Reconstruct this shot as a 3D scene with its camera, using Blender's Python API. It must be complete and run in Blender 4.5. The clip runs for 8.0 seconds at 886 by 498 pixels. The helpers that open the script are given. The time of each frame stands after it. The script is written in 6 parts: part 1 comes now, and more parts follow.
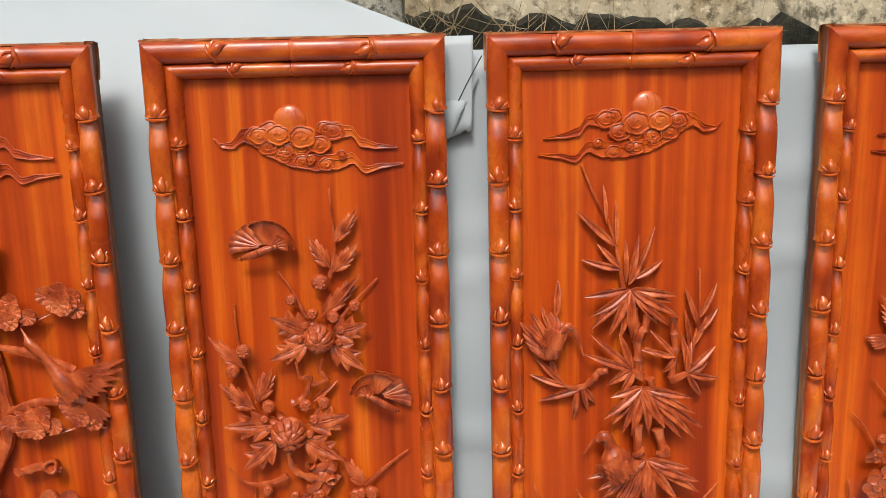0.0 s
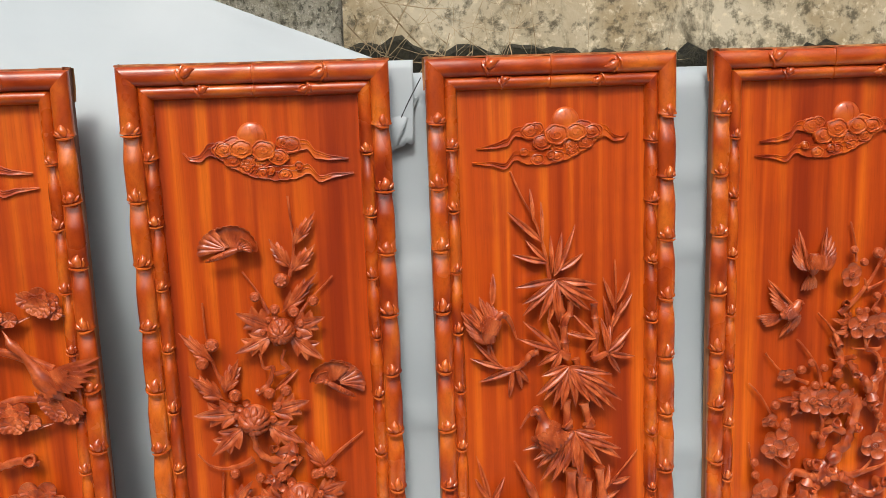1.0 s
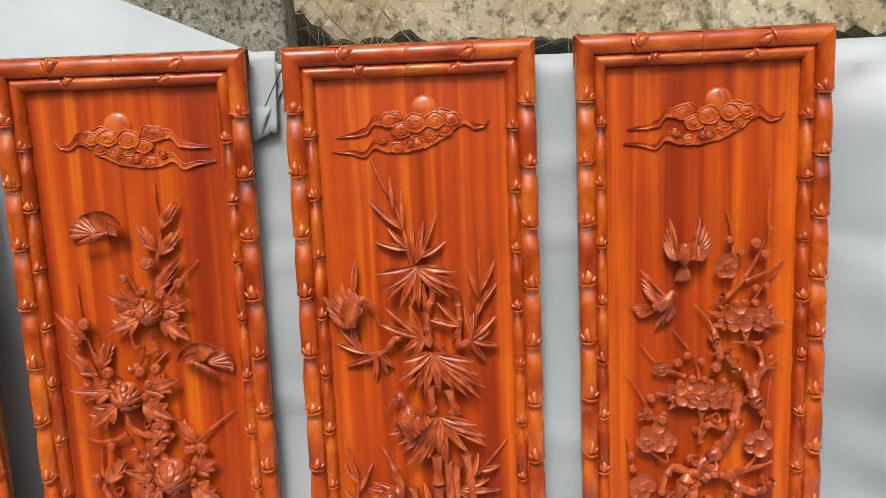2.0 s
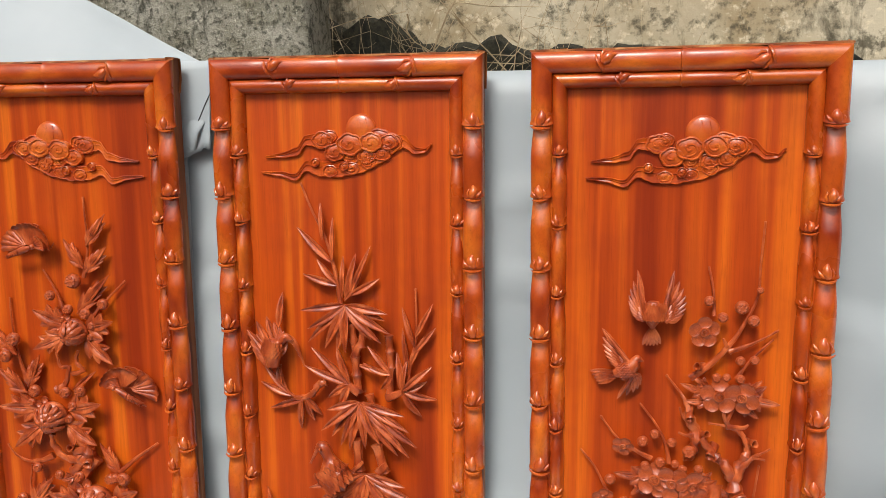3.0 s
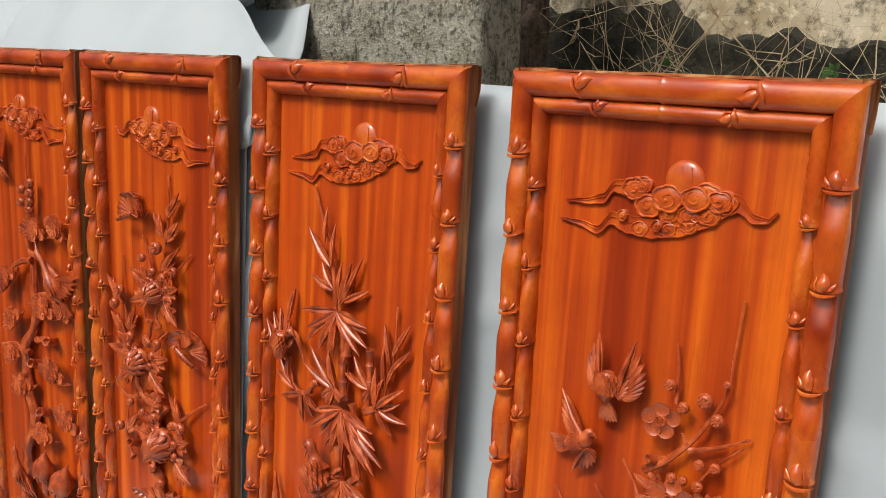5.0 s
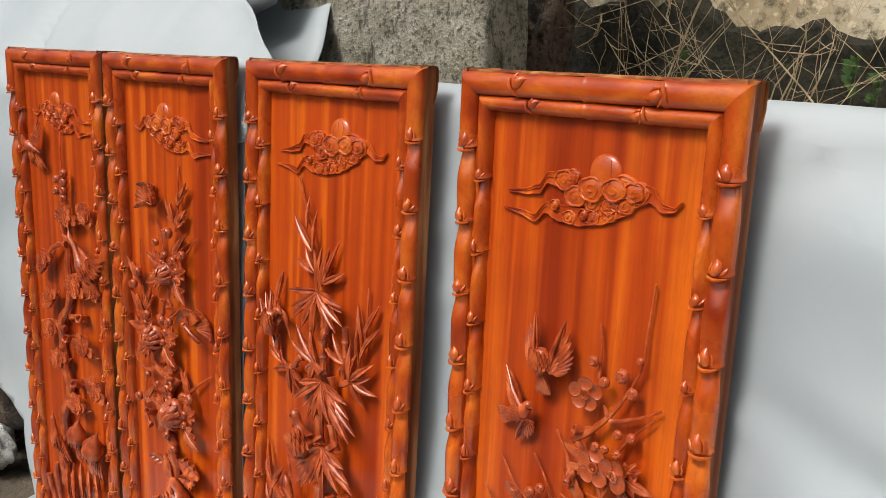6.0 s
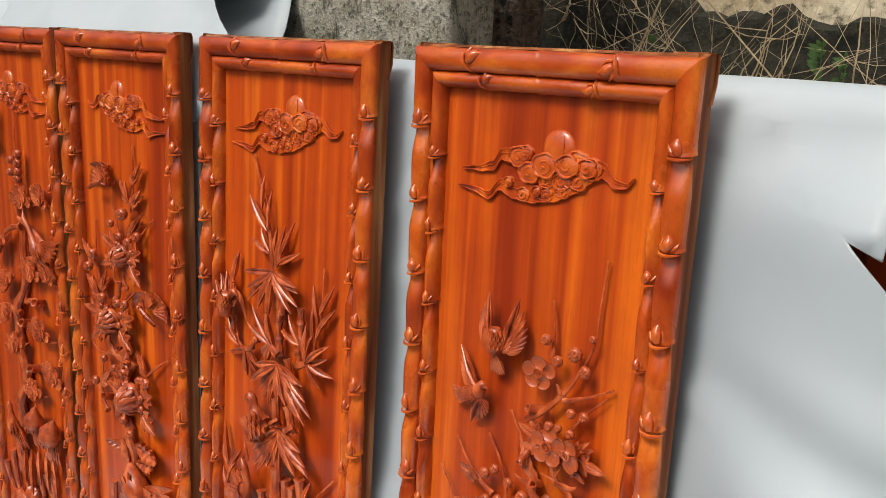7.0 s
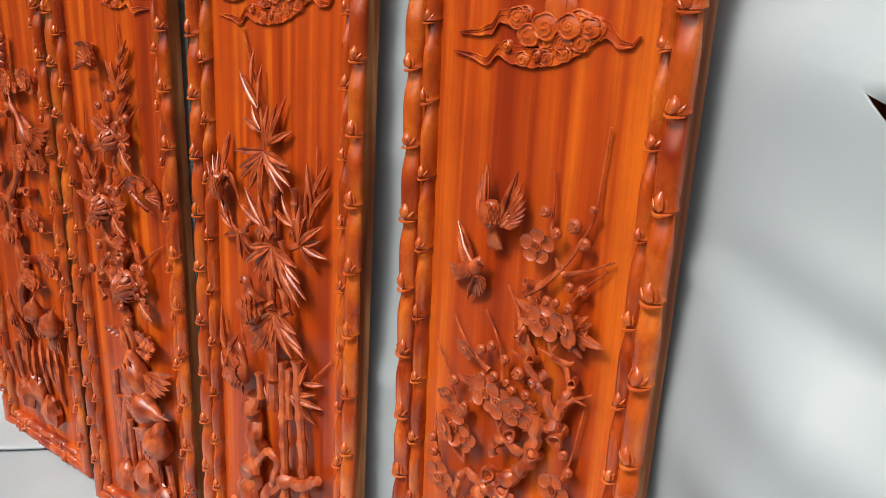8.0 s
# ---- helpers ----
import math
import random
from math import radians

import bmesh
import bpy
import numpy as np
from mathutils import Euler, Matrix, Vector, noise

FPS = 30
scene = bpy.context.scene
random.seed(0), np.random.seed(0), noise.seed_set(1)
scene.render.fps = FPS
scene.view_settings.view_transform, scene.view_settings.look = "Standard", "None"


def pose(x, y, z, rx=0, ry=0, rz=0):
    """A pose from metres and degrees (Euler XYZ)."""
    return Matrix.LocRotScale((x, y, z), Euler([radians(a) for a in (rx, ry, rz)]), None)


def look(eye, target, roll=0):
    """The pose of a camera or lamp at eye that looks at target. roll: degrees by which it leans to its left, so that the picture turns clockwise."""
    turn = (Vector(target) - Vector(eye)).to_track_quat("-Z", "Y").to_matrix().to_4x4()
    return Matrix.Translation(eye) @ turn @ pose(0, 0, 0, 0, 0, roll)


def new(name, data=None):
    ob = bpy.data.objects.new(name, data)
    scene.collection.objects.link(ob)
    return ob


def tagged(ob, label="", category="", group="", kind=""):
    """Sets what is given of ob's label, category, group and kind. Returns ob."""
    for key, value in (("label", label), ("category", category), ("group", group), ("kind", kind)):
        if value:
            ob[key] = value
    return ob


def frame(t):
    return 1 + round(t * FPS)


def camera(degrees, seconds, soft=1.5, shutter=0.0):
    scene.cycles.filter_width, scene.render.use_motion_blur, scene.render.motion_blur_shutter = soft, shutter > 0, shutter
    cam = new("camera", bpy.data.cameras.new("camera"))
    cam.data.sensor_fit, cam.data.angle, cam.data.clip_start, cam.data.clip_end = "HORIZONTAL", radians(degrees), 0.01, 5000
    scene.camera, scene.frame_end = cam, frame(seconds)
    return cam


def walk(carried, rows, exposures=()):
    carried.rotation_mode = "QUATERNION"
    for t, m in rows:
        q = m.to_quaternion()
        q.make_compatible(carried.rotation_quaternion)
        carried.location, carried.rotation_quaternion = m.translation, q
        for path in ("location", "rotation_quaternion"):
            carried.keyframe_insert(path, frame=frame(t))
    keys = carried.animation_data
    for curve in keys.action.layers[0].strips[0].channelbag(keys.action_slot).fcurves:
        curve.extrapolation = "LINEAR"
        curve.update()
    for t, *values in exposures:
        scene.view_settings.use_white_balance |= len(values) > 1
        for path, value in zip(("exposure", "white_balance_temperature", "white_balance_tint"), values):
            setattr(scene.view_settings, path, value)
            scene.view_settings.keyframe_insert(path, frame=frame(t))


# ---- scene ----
# The camera. The four panels lean back by LEAN degrees; the path is written in the upright frame of the third panel.
LEAN = 4.0
BASE = pose(0, 0, 0, -LEAN)
cam = camera(55.2, 8.0, soft=0.8)
PATH = [
    (0, (-0.0173, -1.1202, 1.1937), (0.0056, -0.1380, 1.0071), -1.42),
    (0.5, (-0.0642, -1.2209, 1.1703), (0.0038, -0.2340, 1.0241), -1.66),
    (1, (-0.0487, -1.2732, 1.1726), (0.0570, -0.2906, 1.0200), -2.07),
    (1.5, (0.1832, -1.3526, 1.1167), (0.2533, -0.3646, 0.9792), -3.57),
    (1.7, (0.2344, -1.3548, 1.1402), (0.2806, -0.3683, 0.9836), -3.32),
    (2.8, (0.5636, -1.1250, 1.1652), (0.4084, -0.1476, 1.0217), -0.58),
    (3, (0.6219, -1.1220, 1.1692), (0.4351, -0.1507, 1.0225), -0.49),
    (3.5, (0.8416, -1.1322, 1.1818), (0.5370, -0.1930, 1.0238), -0.33),
    (4, (0.9239, -1.0165, 1.1888), (0.5245, -0.1157, 1.0189), 0.14),
    (4.5, (0.9767, -0.8420, 1.2400), (0.4935, 0.0172, 1.0719), 2.08),
    (5, (1.0680, -0.8448, 1.2345), (0.4850, -0.0539, 1.0485), 3.43),
    (5.2, (1.1243, -0.8506, 1.2349), (0.5009, -0.0950, 1.0336), 4.14),
    (6.5, (1.2424, -0.8105, 1.2610), (0.6008, -0.0701, 1.0606), 3.04),
    (7, (1.2466, -0.7997, 1.2394), (0.6296, -0.0421, 1.0267), 3.45),
    (7.5, (1.2390, -0.7868, 1.2178), (0.6312, -0.0359, 0.9596), 3.45),
    (8, (1.2411, -0.7716, 1.1907), (0.6429, -0.0360, 0.8729), 3.40),
]
walk(cam, [(t, BASE @ look(eye, target, roll)) for t, eye, target, roll in PATH])

# ---- light: a bright hazy sky, soft sun high behind the camera ----
SUN_ELEVATION, SUN_AZIMUTH = 52.0, 190.0
world = bpy.data.worlds.new("overcast_sky")
scene.world = world
world.use_nodes = True
wn, wl = world.node_tree.nodes, world.node_tree.links
sky = wn.new("ShaderNodeTexSky")
sky.sky_type = "NISHITA"
sky.sun_disc = False
sky.sun_elevation, sky.sun_rotation = radians(SUN_ELEVATION), radians(SUN_AZIMUTH)
sky.air_density, sky.dust_density, sky.ozone_density = 0.7, 10.0, 0.4
wn["Background"].inputs["Strength"].default_value = 0.105
haze = wn.new("ShaderNodeHueSaturation")
haze.inputs["Saturation"].default_value = 0.5
wl.new(sky.outputs["Color"], haze.inputs["Color"])
wl.new(haze.outputs["Color"], wn["Background"].inputs["Color"])
sun_data = bpy.data.lights.new("sun", "SUN")
sun_data.energy, sun_data.angle, sun_data.color = 2.4, radians(14), (1.0, 0.95, 0.88)
sun = new("sun", sun_data)
az, el = radians(SUN_AZIMUTH), radians(SUN_ELEVATION)
sun.matrix_world = look((0, 0, 0), (-math.sin(az) * math.cos(el), -math.cos(az) * math.cos(el), -math.sin(el)))
scene.view_settings.exposure = -0.16


# ---- materials ----
class Nodes:
    """A small builder of node materials."""

    def __init__(self, name):
        self.m = bpy.data.materials.new(name)
        self.m.use_nodes = True
        self.t = self.m.node_tree
        self.bsdf = self.t.nodes["Principled BSDF"]
        self.co = self.t.nodes.new("ShaderNodeTexCoord")
        self.info = self.t.nodes.new("ShaderNodeObjectInfo")

    def link(self, a, b):
        self.t.links.new(a, b)

    def mapped(self, scale, loc=(0, 0, 0), shift=0.0):
        mp = self.t.nodes.new("ShaderNodeMapping")
        mp.inputs["Scale"].default_value = scale
        mp.inputs["Location"].default_value = loc
        src = self.co.outputs["Object"]
        if shift:
            add = self.t.nodes.new("ShaderNodeVectorMath")
            add.operation = "MULTIPLY_ADD"
            self.link(self.info.outputs["Random"], add.inputs[0])
            add.inputs[1].default_value = (shift, shift, shift)
            self.link(src, add.inputs[2])
            src = add.outputs[0]
        self.link(src, mp.inputs["Vector"])
        return mp.outputs["Vector"]

    def noise(self, vec, scale, detail=4.0, rough=0.55, distort=0.0):
        n = self.t.nodes.new("ShaderNodeTexNoise")
        n.inputs["Scale"].default_value = scale
        n.inputs["Detail"].default_value = detail
        n.inputs["Roughness"].default_value = rough
        n.inputs["Distortion"].default_value = distort
        self.link(vec, n.inputs["Vector"])
        return n.outputs["Fac"]

    def ramp(self, fac, stops):
        r = self.t.nodes.new("ShaderNodeValToRGB")
        el = r.color_ramp.elements
        el[0].position, el[0].color = stops[0][0], (*stops[0][1], 1)
        el[1].position, el[1].color = stops[-1][0], (*stops[-1][1], 1)
        for p, c in stops[1:-1]:
            e = el.new(p)
            e.color = (*c, 1)
        self.link(fac, r.inputs["Fac"])
        return r.outputs["Color"]

    def mix(self, fac, a, b, mode="MIX"):
        x = self.t.nodes.new("ShaderNodeMix")
        x.data_type, x.blend_type = "RGBA", mode
        for sock, val in ((x.inputs["Factor"], fac), (x.inputs["A"], a), (x.inputs["B"], b)):
            if isinstance(val, (int, float)):
                sock.default_value = val
            elif isinstance(val, tuple):
                sock.default_value = (*val, 1)
            else:
                self.link(val, sock)
        return x.outputs["Result"]

    def span(self, fac, lo, hi, a=0.0, b=1.0):
        r = self.t.nodes.new("ShaderNodeMapRange")
        for k, v in (("From Min", a), ("From Max", b), ("To Min", lo), ("To Max", hi)):
            r.inputs[k].default_value = v
        self.link(fac, r.inputs["Value"])
        return r.outputs["Result"]

    def bump(self, fac, strength, dist):
        b = self.t.nodes.new("ShaderNodeBump")
        b.inputs["Strength"].default_value = strength
        b.inputs["Distance"].default_value = dist
        self.link(fac, b.inputs["Height"])
        self.link(b.outputs["Normal"], self.bsdf.inputs["Normal"])

    def done(self, color, rough, coat=0.0, coat_rough=0.1, spec=0.5):
        for key, val in (("Base Color", color), ("Roughness", rough)):
            if isinstance(val, tuple):
                self.bsdf.inputs[key].default_value = (*val, 1)
            elif isinstance(val, (int, float)):
                self.bsdf.inputs[key].default_value = val
            else:
                self.link(val, self.bsdf.inputs[key])
        self.bsdf.inputs["Specular IOR Level"].default_value = spec
        self.bsdf.inputs["Coat Weight"].default_value = coat
        self.bsdf.inputs["Coat Roughness"].default_value = coat_rough
        return self.m


def varnished_wood(name, dark, mid, light, stretch, band, rough=0.34, coat=0.2, coat_rough=0.14, shift=3.0, spec=0.25, grain=0.35, tool=160):
    """Stained, lacquered wood: broad stain bands and fine grain, both drawn out along the axis where stretch is small."""
    n = Nodes(name)
    wide = n.noise(n.mapped(tuple(band * s for s in stretch), shift=shift), 1.0, 2.0, 0.45, 0.4)
    fine = n.noise(n.mapped(tuple(band * 7 * s for s in stretch), shift=shift), 1.0, 6.0, 0.65, 0.3)
    blot = n.noise(n.mapped((7, 7, 7), shift=shift), 1.0, 4.0, 0.6)
    pore = n.noise(n.mapped(tuple(900 * s for s in stretch), shift=shift), 1.0, 2.0, 0.5)
    col = n.ramp(wide, [(0.30, dark), (0.5, mid), (0.68, light)])
    col = n.mix(n.span(fine, 0.0, grain, 0.45, 0.75), col, tuple(c * 0.55 for c in dark))
    col = n.mix(n.span(blot, 0.0, 0.45, 0.5, 0.78), col, dark)
    col = n.mix(n.span(pore, 0.0, 0.25, 0.6, 0.75), col, tuple(c * 0.4 for c in dark))
    n.bump(n.mix(0.5, fine, n.noise(n.mapped((tool, tool, tool), shift=shift), 1.0, 3.0)), 0.22, 0.001)
    return n.done(col, n.span(blot, rough - 0.08, rough + 0.14), coat, coat_rough, spec)


M_BOARD = varnished_wood("board_wood", (0.27, 0.026, 0.003), (0.50, 0.066, 0.005), (0.70, 0.140, 0.008), (1.0, 1.0, 0.028), 36, 0.34, 0.25, 0.2, spec=0.35, grain=0.30)
M_STILE = varnished_wood("stile_wood", (0.25, 0.024, 0.003), (0.50, 0.075, 0.007), (0.66, 0.15, 0.014), (0.7, 0.7, 0.35), 34, 0.25, 0.7, 0.18, spec=0.5)
M_RAIL = varnished_wood("rail_wood", (0.24, 0.022, 0.003), (0.47, 0.066, 0.007), (0.64, 0.14, 0.014), (0.35, 0.7, 0.7), 34, 0.32, 0.4, 0.2, spec=0.4)
M_BUD = varnished_wood("bud_wood", (0.40, 0.055, 0.008), (0.56, 0.095, 0.012), (0.68, 0.16, 0.022), (0.8, 0.8, 0.5), 40, 0.28, 0.5, 0.16, spec=0.5)
M_FLANK = varnished_wood("flank_wood", (0.16, 0.034, 0.008), (0.33, 0.10, 0.026), (0.55, 0.26, 0.10), (1.0, 1.0, 0.06), 60, 0.5, 0.05)
M_CARVE = varnished_wood("carved_wood", (0.22, 0.026, 0.005), (0.44, 0.074, 0.015), (0.64, 0.150, 0.042), (1.0, 1.0, 0.6), 60, 0.34, 0.35, 0.28, spec=0.45)


def vinyl():
    n = Nodes("grey_vinyl")
    a = n.noise(n.mapped((2.2, 2.2, 2.2)), 1.0, 4.0, 0.5, 0.5)
    b = n.noise(n.mapped((60, 60, 60)), 1.0, 3.0)
    col = n.ramp(a, [(0.3, (0.36, 0.415, 0.445)), (0.7, (0.45, 0.50, 0.525))])
    n.bump(b, 0.05, 0.002)
    return n.done(col, n.span(b, 0.48, 0.6))


M_VINYL = vinyl()


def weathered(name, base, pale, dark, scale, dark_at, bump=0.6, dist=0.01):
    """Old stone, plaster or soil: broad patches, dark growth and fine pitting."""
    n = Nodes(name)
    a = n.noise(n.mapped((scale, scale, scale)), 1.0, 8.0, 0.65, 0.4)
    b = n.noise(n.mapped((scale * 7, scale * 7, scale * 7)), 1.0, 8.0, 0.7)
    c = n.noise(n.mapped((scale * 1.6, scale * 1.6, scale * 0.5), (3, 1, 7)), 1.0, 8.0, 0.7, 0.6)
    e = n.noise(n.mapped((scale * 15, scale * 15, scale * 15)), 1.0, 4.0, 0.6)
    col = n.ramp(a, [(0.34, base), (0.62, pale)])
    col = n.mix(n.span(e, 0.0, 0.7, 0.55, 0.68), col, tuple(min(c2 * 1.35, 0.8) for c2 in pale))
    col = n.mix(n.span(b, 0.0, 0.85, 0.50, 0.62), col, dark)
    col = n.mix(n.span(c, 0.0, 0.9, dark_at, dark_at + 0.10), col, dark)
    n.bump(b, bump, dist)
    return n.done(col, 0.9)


M_WALL = weathered("stained_plaster", (0.36, 0.28, 0.16), (0.58, 0.52, 0.38), (0.07, 0.06, 0.035), 2.2, 0.545, 0.4, 0.02)
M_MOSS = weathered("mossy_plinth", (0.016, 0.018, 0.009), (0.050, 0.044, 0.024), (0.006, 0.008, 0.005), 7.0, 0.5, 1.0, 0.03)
M_POST = weathered("lichened_concrete", (0.27, 0.25, 0.17), (0.56, 0.54, 0.45), (0.06, 0.06, 0.04), 11.0, 0.56, 1.0, 0.02)
M_RUBBLE = weathered("broken_masonry", (0.10, 0.045, 0.028), (0.22, 0.17, 0.125), (0.016, 0.016, 0.013), 6.0, 0.50, 1.0, 0.03)
M_SOIL = weathered("bare_soil", (0.07, 0.055, 0.04), (0.13, 0.105, 0.075), (0.04, 0.035, 0.025), 2.0, 0.6, 0.8, 0.03)


# ---- building helpers ----
class Shape:
    """Collects vertices and faces of one mesh."""

    def __init__(self):
        self.v, self.f = [], []

    def grid(self, rows, close=False):
        """Rows of points with equal counts, joined to a skin."""
        o, n = len(self.v), len(rows[0])
        for r in rows:
            self.v.extend(tuple(p) for p in r)
        for i in range(len(rows) - 1):
            for j in range(n if close else n - 1):
                k = (j + 1) % n
                self.f.append((o + i * n + j, o + i * n + k, o + (i + 1) * n + k, o + (i + 1) * n + j))
        return o

    def cap(self, start, count, flip=False):
        idx = tuple(range(start, start + count))
        self.f.append(idx[::-1] if flip else idx)

    def tube(self, pts, radii, n=7, flat=1.0):
        """A round limb through pts, with a radius at each; flat squeezes it front to back."""
        pts = [Vector(p) for p in pts]
        rows = []
        for i, p in enumerate(pts):
            d = (pts[min(i + 1, len(pts) - 1)] - pts[max(i - 1, 0)]).normalized()
            side = d.cross(Vector((0, 1, 0)))
            side = side.normalized() if side.length > 1e-4 else Vector((1, 0, 0))
            up = side.cross(d)
            r = max(radii[i], 0.0002)
            rows.append([p + side * r * math.cos(a) + up * r * flat * math.sin(a) for a in (2 * math.pi * k / n for k in range(n))])
        o = self.grid(rows, True)
        self.cap(o, n, True)
        self.cap(o + (len(rows) - 1) * n, n)

    def ball(self, c, r, n=8, m=6):
        """A rounded lump; r has three half-sizes."""
        rows = []
        for i in range(m + 1):
            a = math.pi * (i / m) * 0.998 + 0.003
            rows.append([(c[0] + r[0] * math.sin(a) * math.cos(b), c[1] + r[1] * math.sin(a) * math.sin(b), c[2] + r[2] * math.cos(a)) for b in (2 * math.pi * k / n for k in range(n))])
        self.grid(rows, True)

    def mesh(self, name, smooth=True, sharp=42):
        me = bpy.data.meshes.new(name)
        me.from_pydata(self.v, [], self.f)
        me.validate()
        bm = bmesh.new()
        bm.from_mesh(me)
        bmesh.ops.recalc_face_normals(bm, faces=bm.faces)
        bm.to_mesh(me)
        bm.free()
        me.polygons.foreach_set("use_smooth", [smooth] * len(me.polygons))
        if sharp:
            me.set_sharp_from_angle(angle=radians(sharp))
        return me


def part(name, shape, material, parent=None, label="", m=None):
    """One mesh object under a thing or a part. shape may be a Shape or a finished mesh."""
    me = shape.mesh(name) if isinstance(shape, Shape) else shape
    if not me.materials:
        me.materials.append(material)
    ob = new(name, me)
    ob.parent = parent
    if m is not None:
        ob.matrix_basis = m
    return tagged(ob, label)


def lerp(a, b, t):
    return a + (b - a) * t


def smooth01(t):
    t = min(max(t, 0.0), 1.0)
    return t * t * (3 - 2 * t)


# ---- the carved panels: x across, y to the back, z up; y = 0 at the crest of the frame ----
WIDE, HIGH, DEEP = 0.398, 1.265, 0.036
BOARD_Y = 0.022
OUTER, INNER = 0.032, 0.0215
RINGS_OUT = [1.166 - 0.0962 * k for k in range(12)]
RINGS_IN = [1.128 - 0.0955 * k for k in range(12)]


def bamboo(length, rings, c0, width, crest, back, smile, swell, lip):
    """One half-round bamboo member along s (0 to length), mitred at both ends; c is the distance from the outer edge.
    Under each ring the stem has a waist, then swells and thins again. Returns rows of (s, c, y)."""
    step = 0.005
    n = max(int(length / step), 8)
    marks = sorted(rings)
    rows = []
    stations = sorted(set([round(length * i / n, 5) for i in range(n + 1)] + [round(r + d, 5) for r in marks for d in (-0.004, -0.0022, -0.0008, 0.0006, 0.002, 0.004)]))
    for s in stations:
        below = [m for m in marks if m <= s]
        above = [m for m in marks if m > s]
        lo = below[-1] if below else marks[0] - 0.096
        hi = above[0] if above else marks[-1] + 0.096
        t = (s - lo) / (hi - lo)
        bulge = 1.0 - 0.25 * (1 - max(math.sin(math.pi * min(max(t, 0.0), 1.0)), 0.0)) - 0.75 * smooth01((t - 0.54) / 0.44)
        if not above or not below:
            bulge = 1.0 if not above else lerp(1.0, bulge, smooth01((t - 0.6) / 0.3))
        near = min(abs(s - m) for m in marks)
        over = min((s - m for m in marks), key=abs)
        ring = lip * math.exp(-((over - 0.0008) / (0.0030 if over > 0 else 0.0014)) ** 2)
        k = 1.0 - 0.75 * swell * (1 - bulge) + 1.5 * ring
        kd = 1.0 - 2.1 * swell * (1 - bulge) * 0.0145 / (back - crest) + 0.9 * ring
        row = []
        for j in range(13):
            a = math.pi * j / 12
            c = c0 + width / 2 - width / 2 * k * math.cos(a)
            y = crest + (back - crest) * (1 - max(math.sin(a), 0.0) ** 0.8 * kd)
            ss = s - smile * (max(math.sin(a), 0.0) - 0.4) * math.exp(-(near / 0.016) ** 2)
            cc = max(c, 0.0)
            row.append((min(max(ss, cc), length - cc), c, y))
        rows.append(row)
    return rows


def bud_mesh(size):
    """A flame-shaped bamboo bud, hollowed on one side, with a smaller one beside it, rising along +z."""
    s = Shape()
    q = size / 0.024
    pts, rad = [], []
    for i in range(16):
        t = i / 15
        pts.append(((0.0020 - 0.0042 * math.sin(math.pi * t) + 0.0062 * t ** 2.5) * q, -0.0010 + 0.0044 * t * t, size * 1.25 * t - 0.001))
        rad.append(0.0056 * q * max(math.sin(math.pi * (0.18 + 0.82 * min(t / 0.74, 1.0))), 0.0) ** 1.3 + 0.0009 * q * (1 - t) + 0.0002)
    s.tube(pts, rad, 9, 0.8)
    # a hooked leaflet that curls up beside the bud, and a smaller bud across from it
    s.tube([(0.0070 * q, 0.0020, 0.0), (0.0086 * q, 0.0010, 0.006 * q), (0.0074 * q, 0.0008, 0.009 * q), (0.0066 * q, 0.0012, 0.012 * q), (0.0080 * q, 0.0026, 0.015 * q)], [0.0016 * q, 0.0020 * q, 0.0014 * q, 0.0010 * q, 0.0003], 6, 0.9)
    s.tube([(-0.0040 * q, 0.0006, 0.0), (-0.0078 * q, 0.0006, 0.0024 * q), (-0.0112 * q, 0.0020, 0.0068 * q), (-0.0124 * q, 0.0034, 0.0100 * q)], [0.0016 * q, 0.0026 * q, 0.0016 * q, 0.0003], 7, 0.8)
    # the thin, upturned edge of the node under it
    lip = [((-0.0142 + 0.0284 * i / 12) * q, -0.0034 + 0.0098 * abs(i / 6 - 1) ** 2.2, -0.0056 + 0.0022 * abs(i / 6 - 1) ** 2.0) for i in range(13)]
    s.tube(lip, [lerp(0.0021, 0.0003, abs(i / 6 - 1) ** 2.5) * q for i in range(13)], 6, 1.2)
    return s.mesh("bud")


BUD_BIG, BUD_SMALL = bud_mesh(0.0235), bud_mesh(0.017)


